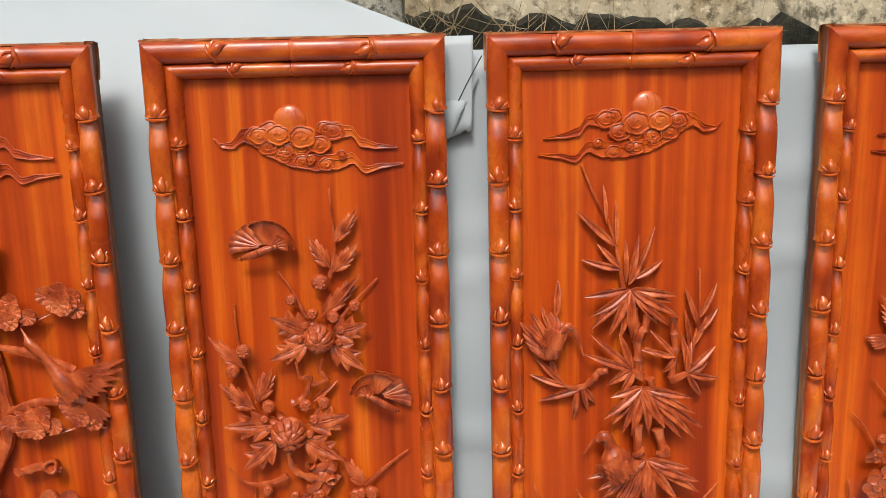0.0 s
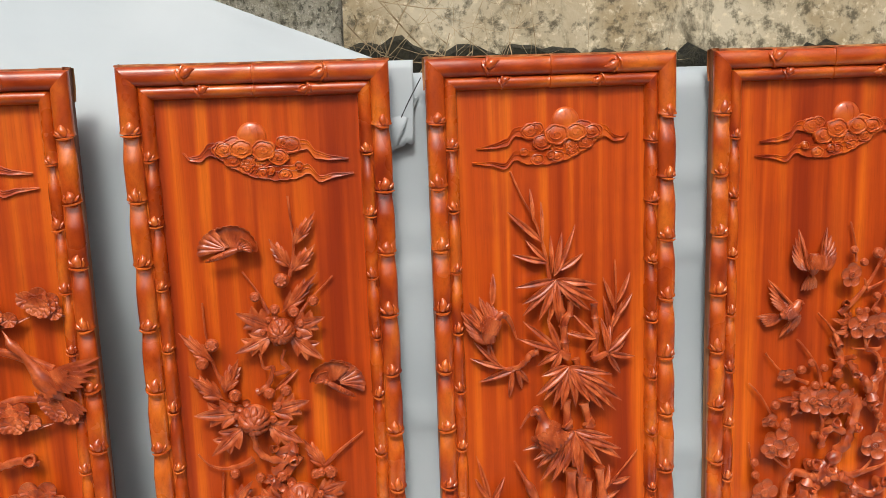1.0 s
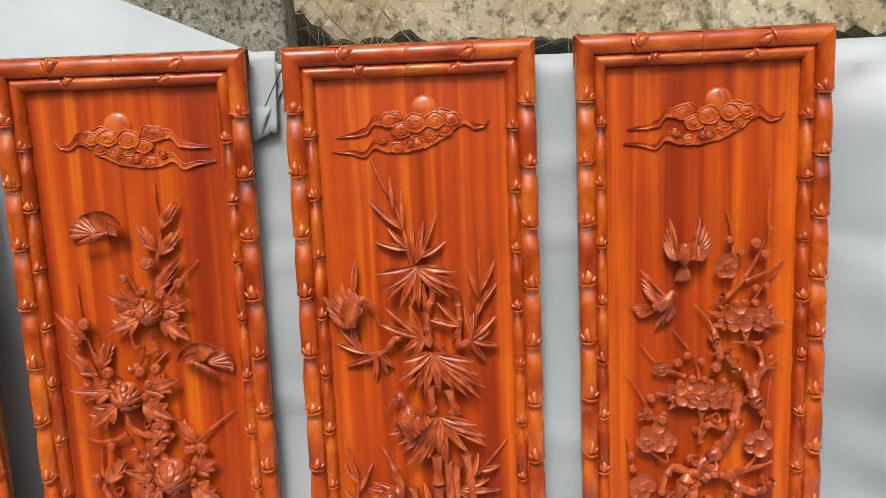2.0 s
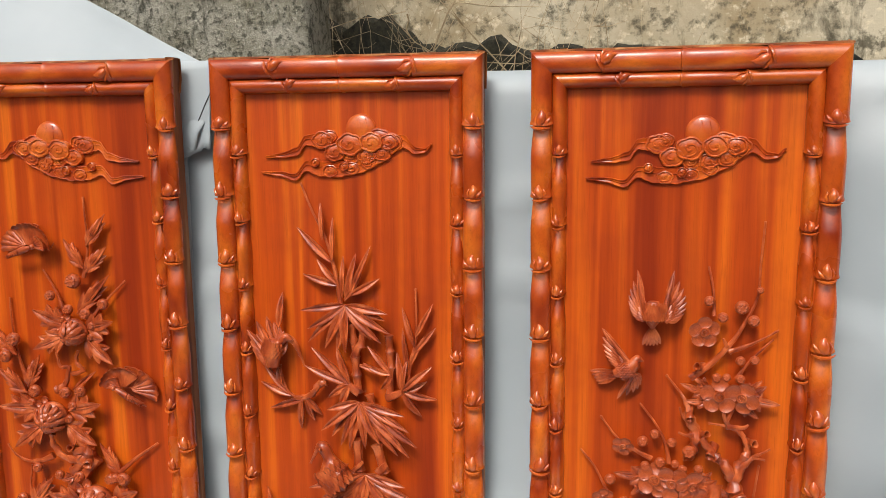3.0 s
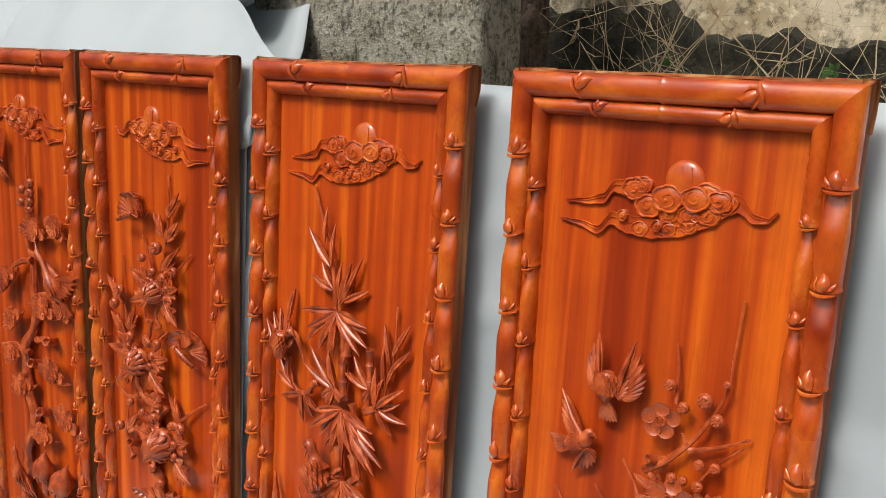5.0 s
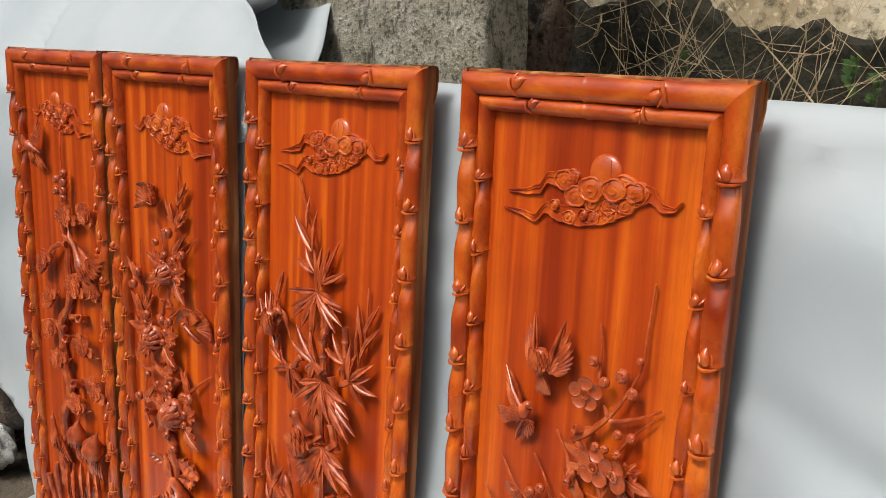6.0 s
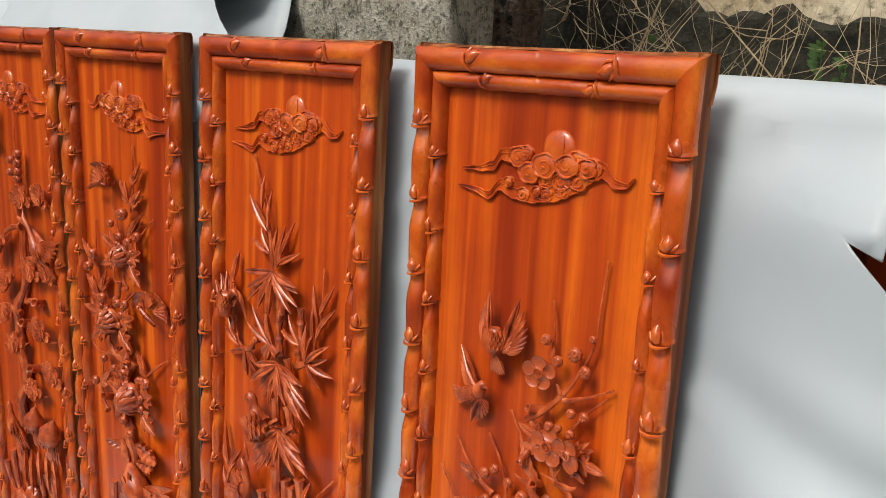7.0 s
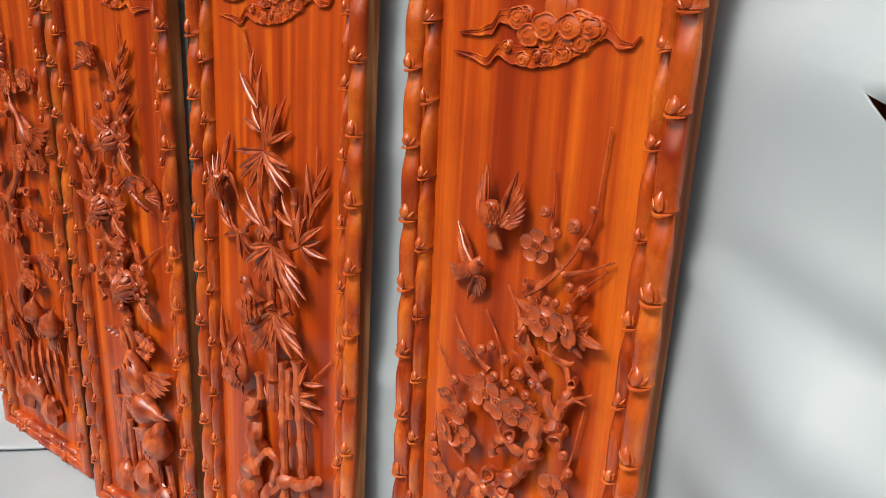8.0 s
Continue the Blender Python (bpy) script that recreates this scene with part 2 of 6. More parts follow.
def build_frame(panel, seed):
    """Board, flanks, two nested bamboo frames with their rings and buds."""
    rnd = random.Random(seed)
    inset = OUTER + INNER - 0.004
    s = Shape()
    x, z0, z1 = WIDE / 2 - inset, inset, HIGH - inset
    rows = []
    for i in range(25):
        z = lerp(z0, z1, i / 24)
        rows.append([(lerp(-x, x, j / 12), BOARD_Y + 0.0004 * math.sin(9 * z + j), z) for j in range(13)])
    s.grid(rows)
    o = s.grid([[(p[0], DEEP - 0.008, p[2]) for p in r] for r in (rows[0], rows[-1])])
    part("backboard", s, M_BOARD, panel, "smooth red-orange board with upright grain streaks")
    for side in (-1, 1):
        s = Shape()
        prof = [(0.012, 0.008), (0.0105, 0.013), (0.0075, 0.020), (0.0060, DEEP - 0.002), (0.009, DEEP), (0.03, DEEP), (0.05, DEEP - 0.006)]
        s.grid([[(side * (WIDE / 2 - c), y, z) for c, y in prof] for z in [HIGH * i / 20 for i in range(21)]])
        part("flank", s, M_FLANK, panel, "bare darker timber edge")
    for top in (0, 1):
        s = Shape()
        prof = [(0.0045, 0.010), (0.0015, 0.016), (0.0012, DEEP - 0.002), (0.006, DEEP), (0.03, DEEP), (0.05, DEEP - 0.006)]
        s.grid([[(u, y, HIGH - c if top else c) for c, y in prof] for u in [lerp(-WIDE / 2 + 0.003, WIDE / 2 - 0.003, i / 12) for i in range(13)]])
        part("end_edge", s, M_FLANK, panel, "bare darker timber edge")
    for name, c0, width, crest, back, rings, flats, bud in (
        ("outer", 0.0045, OUTER - 0.0035, 0.0, 0.012, RINGS_OUT, (-0.102, -0.003, 0.099), BUD_BIG),
        ("inner", OUTER - 0.001, INNER, 0.005, BOARD_Y + 0.002, RINGS_IN, (-0.079, -0.003, 0.074), BUD_SMALL),
    ):
        mid = c0 + width / 2
        for side in (-1, 1):
            s = Shape()
            s.grid([[(side * (WIDE / 2 - c), y, z) for z, c, y in row] for row in bamboo(HIGH, rings, c0, width, crest, back, 0.003, 0.30, 0.07)])
            if name == "outer":
                s.grid([[(side * (WIDE / 2 - c), 0.0125, z) for c in (0.012, OUTER + 0.006)] for z in (OUTER, 0.6, HIGH - OUTER)])
            stile = part(name + "_bamboo_stile", s, M_STILE, panel)
            for i, r in enumerate(rings):
                flip = side * (-1 if i % 3 == 1 else 1)
                part("bud", bud, M_BUD, stile, m=pose(side * (WIDE / 2 - mid) + rnd.uniform(-0.001, 0.001), crest + 0.0012, r + 0.001, 0, rnd.uniform(-10, 10), 0) @ Matrix.Diagonal((flip * rnd.uniform(0.85, 1.1), 1, rnd.uniform(0.8, 1.1), 1)))
        for top in (1, 0):
            s = Shape()
            marks = [WIDE / 2 + f for f in flats] if top else [0.07 + 0.052 * k for k in range(6)]
            swell, lip = (0.09, 0.07) if top else (0.18, 0.14)
            s.grid([[(u - WIDE / 2, y, HIGH - c if top else c) for u, c, y in row] for row in bamboo(WIDE, marks, c0, width, crest, back, 0.002, swell, lip)])
            rail = part(name + "_bamboo_rail", s, M_RAIL, panel)
            for f, turn in ((flats[0], 62), (flats[2], -108)):
                part("bud", bud, M_BUD, rail, m=pose(f + (0.001 if turn > 0 else -0.001), crest + 0.0010, (HIGH - mid if top else mid), 0, turn, 0))


def panel_at(name, label, x, y, yaw, lean):
    p = new(name)
    p.matrix_world = BASE @ pose(x, y, 0, -lean, 0, yaw)
    return tagged(p, label, "carved panel", "set of four carved panels")


PANELS = [
    panel_at("carved_panel", "red-brown carved wooden panel with pine, cranes and bamboo frame", -0.6363, 0.0276, 3.17, -1.21),
    panel_at("carved_panel", "red-brown carved wooden panel with chrysanthemums, butterflies and roosters", -0.1771, 0.0180, 1.16, -1.28),
    panel_at("carved_panel", "red-brown carved wooden panel with bamboo stalks and small birds", 0.2660, 0.0, 0.0, 0.0),
    panel_at("carved_panel", "red-brown carved wooden panel with plum blossom and two flying birds", 0.7177, 0.0147, -3.81, -1.04),
]
for i, p in enumerate(PANELS):
    build_frame(p, 10 + i)


# ---- the carving: builders for leaves, blossoms, birds and clouds ----
LOW = BOARD_Y - 0.001


def blade(s, a, b, width, bend=0.0, lobes=0, arch=0.004, crease=0.0, thick=0.0035, sharp=0.8):
    """A carved leaf from a to b with a creased middle; lobes cuts its edges into teeth."""
    a, b = Vector(a), Vector(b)
    d = b - a
    side = Vector((d.z, 0, -d.x)).normalized()
    crease = crease or (0.24 if lobes else 0.34) * width
    n = max(10, lobes * 6)
    fwd = d.normalized()
    rows = []
    for i in range(n + 1):
        t = i / n
        c = a + d * t + side * bend * math.sin(math.pi * t) + Vector((0, -arch * math.sin(math.pi * t), 0))
        full = max(math.sin(math.pi * min(t, 1.0) ** sharp), 0.0) ** 0.85
        w = width / 2 * full + 0.0004
        if lobes:
            saw = (t * lobes + 0.3) % 1.0
            w *= 0.60 + 0.50 * (saw if saw < 0.85 else (1 - saw) / 0.15 * 0.85)
        skin = []
        for q in (1.0, 0.66, 0.33, 0.0, -0.33, -0.66, -1.0):
            k = abs(q)
            y = crease * full * (0.9 * (1 - k) ** 1.2 - 0.25 * math.sin(math.pi * k))
            if lobes:
                y += 0.0006 * math.cos(2 * math.pi * lobes * (t - 0.10 * k)) * math.sin(math.pi * min(k + 0.15, 1.0))
            skin.append(c + side * w * q + fwd * (0.60 * w * k if lobes else 0) + Vector((0, y, 0)))
        back = Vector((0, crease * full + thick * (0.3 + 0.7 * math.sin(math.pi * t)), 0))
        rows.append(skin + [c - side * w * 0.8 + back, c + back * 1.3, c + side * w * 0.8 + back])
    o = s.grid(rows, True)
    s.cap(o, 10, True)
    s.cap(o + n * 10, 10)


def leaf(panel, u0, v0, u1, v1, w, y0=0.006, y1=0.014, lobes=0, bend=0.0, arch=0.004, name="leaf"):
    s = Shape()
    blade(s, (u0, y0, v0), (u1, y1, v1), w, bend, lobes, arch)
    return part(name, s, M_CARVE, panel)


def twig(panel, pts, r0, r1, y0=0.012, y1=0.014, name="twig", knots=0):
    """A branch along (u, v) points, with tapering thickness; knots swell it."""
    ctrl = [Vector((p[0], 0, p[1])) for p in pts]
    path = []
    n = len(ctrl) - 1
    for i in range(n):
        p0, p1, p2, p3 = ctrl[max(i - 1, 0)], ctrl[i], ctrl[i + 1], ctrl[min(i + 2, n)]
        for k in range(5):
            t = k / 5
            path.append(0.5 * ((2 * p1) + (p2 - p0) * t + (2 * p0 - 5 * p1 + 4 * p2 - p3) * t * t + (3 * p1 - p0 - 3 * p2 + p3) * t ** 3))
    path.append(ctrl[-1])
    m = len(path) - 1
    radii = []
    for i, p in enumerate(path):
        t = i / m
        p.y = lerp(y0, y1, t)
        r = max(lerp(r0, r1, t ** 1.5), 0.0015)
        if knots:
            r *= 1 + 0.30 * math.sin(i * 1.9 + knots) * (0.4 + 0.6 * math.sin(i * 0.7 + knots))
            p.x += 0.18 * r * math.sin(i * 2.3 + 2 * knots)
            p.y += 0.30 * r * math.sin(i * 1.3 + knots)
        radii.append(r)
    s = Shape()
    s.tube(path, radii, 8, 0.8)
    return part(name, s, M_CARVE, panel)


def stub(panel, u, v, r=0.009, du=0.004, dv=0.006):
    """The sawn, hollow end of a cut branch, turned towards the viewer."""
    s = Shape()
    ax = Vector((du, -0.014, dv)).normalized()
    side = ax.cross(Vector((0, 0, 1))).normalized()
    up = side.cross(ax)
    c = Vector((u, 0.004, v))
    rows = []
    for q, h in ((1.25, -0.012), (1.0, -0.002), (1.02, 0.007), (1.12, 0.010), (0.98, 0.0115), (0.72, 0.010), (0.60, 0.004), (0.25, 0.001), (0.02, 0.002)):
        rows.append([c + ax * h + (side * math.cos(a) + up * math.sin(a)) * r * q * (1 + 0.10 * math.sin(3 * a + 90 * u)) for a in (2 * math.pi * k / 14 for k in range(14))])
    s.grid(rows, True)
    return part("cut_stub", s, M_CARVE, panel)


def stalk(panel, u0, v0, u1, v1, r, y, nodes):
    """A jointed bamboo stalk."""
    s = Shape()
    pts, rad = [], []
    for i in range(nodes * 6 + 1):
        t = i / (nodes * 6)
        ph = (t * nodes) % 1.0
        pts.append((lerp(u0, u1, t), y, lerp(v0, v1, t)))
        rad.append(r * (1.28 if i % 6 == 0 else 0.88 + 0.12 * abs(ph - 0.5) * 2))
    s.tube(pts, rad, 8, 0.9)
    return part("bamboo_stalk", s, M_CARVE, panel)


def knob_mesh():
    s = Shape()
    s.ball((0, 0, 0), (1, 0.8, 1), 10, 7)
    for k in range(7):
        a = 2 * math.pi * k / 7
        s.ball((0.5 * math.cos(a), -0.62, 0.5 * math.sin(a)), (0.28, 0.22, 0.28), 5, 4)
    return s.mesh("flower_bud")


def petal_mesh():
    """A cupped round petal of unit length along +z, its rim turned forward."""
    s = Shape()
    n = 12
    rows = []
    for q, dy in ((0.02, 0.0), (0.5, -0.03), (0.85, -0.12), (1.0, -0.22), (1.0, -0.12), (0.6, 0.12), (0.05, 0.16)):
        rows.append([(0.50 * q * math.sin(a), dy - 0.05 * q * (1 + math.cos(a)), 0.5 - 0.5 * q * math.cos(a + math.pi) * (1.0 if math.cos(a) > 0 else 0.94)) for a in (2 * math.pi * k / n for k in range(n))])
    s.grid(rows, True)
    return s.mesh("petal", sharp=60)


def curl_mesh():
    """An incurved petal of a double flower."""
    s = Shape()
    pts = [(0, 0.35, 0.9), (0, -0.25, 1.0), (0, -0.75, 0.8), (0, -1.05, 0.42), (0, -1.1, 0.15)]
    s.tube(pts, [0.26, 0.34, 0.36, 0.30, 0.12], 6, 0.55)
    return s.mesh("petal")


KNOB, PETAL, CURL = knob_mesh(), petal_mesh(), curl_mesh()


def knob(panel, u, v, r=0.008, y=0.006):
    return part("flower_bud", KNOB, M_CARVE, panel, m=pose(u, y, v, 0, random.uniform(0, 90), 0) @ Matrix.Diagonal((r, r, r, 1)))


def plum(panel, u, v, r=0.015, y=0.0, tip=0.0, turn=0.0):
    """A five-petalled blossom with a ring of stamens."""
    s = Shape()
    s.tube([(r * 0.27 * math.cos(a), -r * 0.10, r * 0.27 * math.sin(a)) for a in (2 * math.pi * k / 16 for k in range(17))], [r * 0.07] * 17, 6)
    s.ball((0, -r * 0.02, 0), (r * 0.22, r * 0.10, r * 0.22), 8, 5)
    for k in range(9):
        a = 2 * math.pi * k / 9
        s.ball((r * 0.15 * math.cos(a), -r * 0.14, r * 0.15 * math.sin(a)), (r * 0.045, r * 0.06, r * 0.045), 5, 4)
    core = part("plum_blossom", s, M_CARVE, panel, m=pose(u, y, v, random.uniform(-8, 8) + tip, turn, random.uniform(-12, 12)))
    for k in range(5):
        part("petal", PETAL, M_CARVE, core, m=pose(0, 0.001, 0, random.uniform(-12, 6), 72 * k + random.uniform(-6, 6), 0) @ Matrix.Translation((0, 0.0006 * (k % 2), r * 0.24)) @ Matrix.Diagonal((r * 0.98, r * 0.44, r * 0.84, 1)))
    return core


def mum(panel, u, v, r=0.024, y=0.004, turn=0.0):
    """A chrysanthemum head: three rings of incurved petals round a low heart, on a dished base."""
    s = Shape()
    s.ball((0, 0.002, 0), (r * 0.9, r * 0.5, r * 0.9), 12, 8)
    s.ball((0, -r * 0.62, -r * 0.1), (r * 0.2, r * 0.2, r * 0.2), 8, 5)
    core = part("chrysanthemum", s, M_CARVE, panel, m=pose(u, y, v, 12, turn, 0))
    for count, rad, high, twist in ((11, 0.82, 0.50, 0), (8, 0.56, 0.62, 14), (5, 0.34, 0.62, 30)):
        for k in range(count):
            a = twist + 360 * k / count + random.uniform(-5, 5)
            q = r * high * random.uniform(0.9, 1.1)
            part("petal", CURL, M_CARVE, core, m=pose(0, -r * (0.05 if count > 9 else 0.18), 0, 0, a, 0) @ Matrix.Translation((0, 0, r * (rad - 0.45))) @ Matrix.Diagonal((q * 0.95, q, q * 0.9, 1)))
    for k in range(6):
        a = math.radians(200 + 28 * k)
        part("sepal", PETAL, M_CARVE, core, m=pose(r * 0.75 * math.sin(a), 0.004, r * 0.75 * math.cos(a), -20, math.degrees(a), 0) @ Matrix.Diagonal((r * 0.45, r * 0.5, r * 0.5, 1)))
    return core


def fan(s, c, radius, a0, a1, ribs, y, rise=0.004, inner=0.12, deep=0.0042, cut=0.14):
    """A ribbed, scalloped fan (a wing or a tuft) round c, from angle a0 to a1 in degrees."""
    n = ribs * 6
    rows = []
    for i in range(n + 1):
        t = i / n
        a = math.radians(lerp(a0, a1, t))
        wob = abs(math.sin(math.pi * t * ribs))
        rad = radius * (1 - cut + cut * wob ** 0.5) * (0.86 + 0.14 * math.sin(math.pi * t))
        row = []
        for k in range(5):
            q = lerp(inner, 1.0, k / 4)
            row.append((c[0] + rad * q * math.sin(a), y - rise * q - deep * (wob - 0.4) * q, c[1] + rad * q * math.cos(a)))
        row += [(p[0], p[1] + 0.004, p[2]) for p in row[::-1]]
        rows.append(row)
    o = s.grid(rows, True)
    s.cap(o, 10, True)
    s.cap(o + n * 10, 10)


def ruffle(s, c, rx, rz, a0, a1, ribs, y, deep=0.0016, curl=0.004, lift=0.004):
    """A ribbed wing round c, an arc of an ellipse from a0 to a1 degrees, its wavy rim turned forward."""
    n = ribs * 6
    rows = []
    for i in range(n + 1):
        t = i / n
        a = radians(lerp(a0, a1, t))
        wob = abs(math.sin(math.pi * t * ribs))
        row = []
        for q, fold in ((0.10, 0.0), (0.35, 0.0), (0.62, 0.0), (0.84, 0.15), (0.95, 0.6), (1.0, 1.0)):
            k = q * (1 - 0.05 * (1 - wob) * q)
            row.append((c[0] + rx * k * math.sin(a), y + lift * q - deep * (wob - 0.4) * q - curl * fold, c[1] + rz * k * math.cos(a)))
        row += [(p[0], p[1] + 0.0035, p[2]) for p in row[::-1]]
        rows.append(row)
    o = s.grid(rows, True)
    s.cap(o, 12, True)
    s.cap(o + n * 12, 12)


def butterfly(panel, u, v, size, turn, flip=1, y=0.004):
    """A butterfly seen from the side: two ruffled wings over a ringed body; size is its whole width."""
    w = size
    s = Shape()
    ruffle(s, (-0.02 * w, 0.0), 0.52 * w, 0.40 * w, -98, 30, 8, 0.002, 0.0018, 0.003, 0.008)
    ruffle(s, (0.06 * w, 0.0), 0.43 * w, 0.42 * w, -30, 104, 9, -0.003, 0.0011, 0.008, 0.002)
    ruffle(s, (0.10 * w, -0.01 * w), 0.30 * w, 0.22 * w, 28, 112, 5, -0.006, 0.0012, 0.004, 0.001)
    s.tube([(-0.41 * w, 0.002, -0.15 * w), (-0.28 * w, -0.006, -0.10 * w), (-0.12 * w, -0.009, -0.07 * w), (0.06 * w, -0.011, -0.02 * w), (0.16 * w, -0.011, 0.0)], [0.012 * w, 0.042 * w, 0.055 * w, 0.055 * w, 0.03 * w], 9, 0.9)
    for k in range(6):
        t = k / 5
        s.ball((lerp(-0.07, -0.34, t) * w, lerp(-0.010, -0.004, t), lerp(-0.050, -0.125, t) * w), (0.014 * w, 0.006, lerp(0.060, 0.038, t) * w), 7, 5)
    s.ball((0.20 * w, -0.011, 0.005 * w), (0.05 * w, 0.005, 0.05 * w), 8, 6)
    s.tube([(0.22 * w, -0.011, 0.0), (0.34 * w, -0.006, -0.08 * w), (0.44 * w, 0.002, -0.06 * w), (0.48 * w, 0.006, 0.02 * w)], [0.0016, 0.0014, 0.0011, 0.0005], 5)
    return part("butterfly", s, M_CARVE, panel, "carved butterfly with ruffled wings", m=pose(u, y, v, 0, turn, 0) @ Matrix.Diagonal((flip, 1, 1, 1)))


def frond(panel, u0, v0, u1, v1, w, y0=0.008, y1=0.004, pairs=2):
    """A leaf cut into pointed lobes: a creased middle blade and pairs of side lobes that spring from its rib."""
    a, b = Vector((u0, y0, v0)), Vector((u1, y1, v1))
    d = b - a
    side = Vector((d.z, 0, -d.x)).normalized()
    s = Shape()
    for k in reversed(range(pairs)):
        root = 0.02 + 0.50 * k / max(pairs, 1)
        reach = w * (0.56 - 0.10 * k)
        for q in (-1, 1):
            tip = a + d * min(root + 0.42 + 0.02 * q, 0.92) + side * q * reach + Vector((0, -0.002 + 0.003 * k, 0))
            blade(s, a + d * root, tip, w * 0.34 + 0.002, -q * 0.10 * w, 0, 0.003, 0.07 * w, 0.0035, 0.95)
    blade(s, a, b, w * 0.44, 0, 0, 0.004, 0.09 * w, 0.004, 0.9)
    s.tube([a + Vector((0, -0.001, 0)), a + d * 0.5 + Vector((0, -0.0035, 0)), b], [0.0016, 0.0012, 0.0004], 5)
    return part("leaf", s, M_CARVE, panel)


def spline(ctrl, steps=5):
    """A smooth line through the points of ctrl."""
    ctrl = [Vector(p) for p in ctrl]
    line, n = [], len(ctrl) - 1
    for i in range(n):
        p0, p1, p2, p3 = ctrl[max(i - 1, 0)], ctrl[i], ctrl[i + 1], ctrl[min(i + 2, n)]
        for k in range(steps):
            t = k / steps
            line.append(0.5 * ((2 * p1) + (p2 - p0) * t + (2 * p0 - 5 * p1 + 4 * p2 - p3) * t * t + (3 * p1 - p0 - 3 * p2 + p3) * t ** 3))
    return line + [ctrl[-1]]


def quills(s, root, first, last, count, y, rise, width, short=1.0):
    """Overlapping feathers from root, spread from the tip first round to last."""
    a0, a1 = (math.atan2(p[0] - root[0], p[1] - root[1]) for p in (first, last))
    if a1 - a0 > math.pi:
        a1 -= 2 * math.pi
    if a0 - a1 > math.pi:
        a1 += 2 * math.pi
    l0, l1 = (math.hypot(p[0] - root[0], p[1] - root[1]) * short for p in (first, last))
    for k in range(count):
        t = k / max(count - 1, 1)
        a, q = lerp(a0, a1, t), lerp(l0, l1, t ** 0.7)
        yy = y - rise * k
        blade(s, (root[0] + 0.12 * q * math.sin(a), yy, root[1] + 0.12 * q * math.cos(a)), (root[0] + q * math.sin(a), yy + 0.006, root[1] + q * math.cos(a)), width, 0, 0, 0.0025, 0.0014, 0.003, 1.25)


def flyer(panel, spine, r, wings, tail, y, slim=False):
    """A plain carved bird along spine (tail end to beak), with fans of quills: each wing is (shoulder, tip, trailing end, count)."""
    s = Shape()
    for root, a, b, n in ([tail] if tail else []):
        span = math.hypot(a[0] - root[0], a[1] - root[1])
        quills(s, root, a, b, n, y + 0.004, 0.0006, 0.13 * span + 0.0015)
    for root, tip, trail, n in wings:
        span = math.hypot(tip[0] - root[0], tip[1] - root[1])
        quills(s, root, tip, trail, n, y + 0.002, 0.0007, (0.13 if slim else 0.085) * span + 0.002)
        quills(s, root, tip, trail, max(n - 2, 3), y - 0.002, 0.0007, 0.08 * span + 0.0016, 0.5)
        s.tube([(root[0], y - 0.004, root[1]), (lerp(root[0], tip[0], 0.45), y - 0.003, lerp(root[1], tip[1], 0.45)), (tip[0], y + 0.008, tip[1])], [0.22 * r + 0.001, 0.14 * r + 0.001, 0.0006], 7)
    line = spline([(p[0], y - 0.25 * r, p[1]) for p in spine])
    girth = [0.60, 1.0, 0.34, 0.40, 0.10] if slim else [0.45, 1.0, 0.80, 0.52, 0.06]
    s.tube(line, [r * lerp(girth[min(i // 5, 4)], girth[min(i // 5 + 1, 4)], smooth01((i % 5) / 5)) for i in range(len(line))], 12, 0.85)
    mid, head = Vector((spine[1][0], 0, spine[1][1])), Vector((spine[3][0], 0, spine[3][1]))
    back = (Vector((spine[0][0], 0, spine[0][1])) - Vector((spine[2][0], 0, spine[2][1]))).normalized()
    across = Vector((back.z, 0, -back.x))
    for k in range(28):
        a, z = (k % 7 - 3 + 0.5 * (k // 7 % 2)) * 0.36, (0.55 - 0.36 * (k // 7)) * r
        c = mid + across * r * 0.95 * math.sin(a) + back * z + Vector((0, y - 0.25 * r - 0.82 * r * math.cos(a), 0))
        blade(s, c - back * 0.28 * r, c + back * 0.28 * r, 0.30 * r, 0, 0, 0.0004, 0.0006, 0.002)
    s.ball((head.x, y - 0.25 * r - 0.40 * r, head.z), (0.10 * r, 0.10 * r, 0.10 * r), 6, 4)
    return part("carved_bird", s, M_CARVE, panel, "carved bird with spread feathers")


def feathers(s, c, length, a0, a1, count, y, width=0.30, y1=0.006):
    """Overlapping pointed quills from a0 (the longest) to a1, and a row of short coverts over their roots."""
    for k in range(count):
        t = k / max(count - 1, 1)
        a = math.radians(lerp(a0, a1, t))
        q = length * (1.0 - 0.45 * t)
        blade(s, (c[0], y - 0.0012 * k, c[1]), (c[0] + q * math.sin(a), y + y1 - 0.0015 * k, c[1] + q * math.cos(a)), length * width * 0.62, 0, 0, 0.003, 0.0016, 0.003, 0.72)
    for k in range(max(count - 2, 1)):
        t = (k + 0.5) / max(count - 2, 1)
        a = math.radians(lerp(a0, a1, t))
        q = length * 0.42
        blade(s, (c[0], y - 0.004, c[1]), (c[0] + q * math.sin(a), y - 0.005, c[1] + q * math.cos(a)), length * width * 0.6, 0, 0, 0.002, 0.0012, 0.003, 0.7)


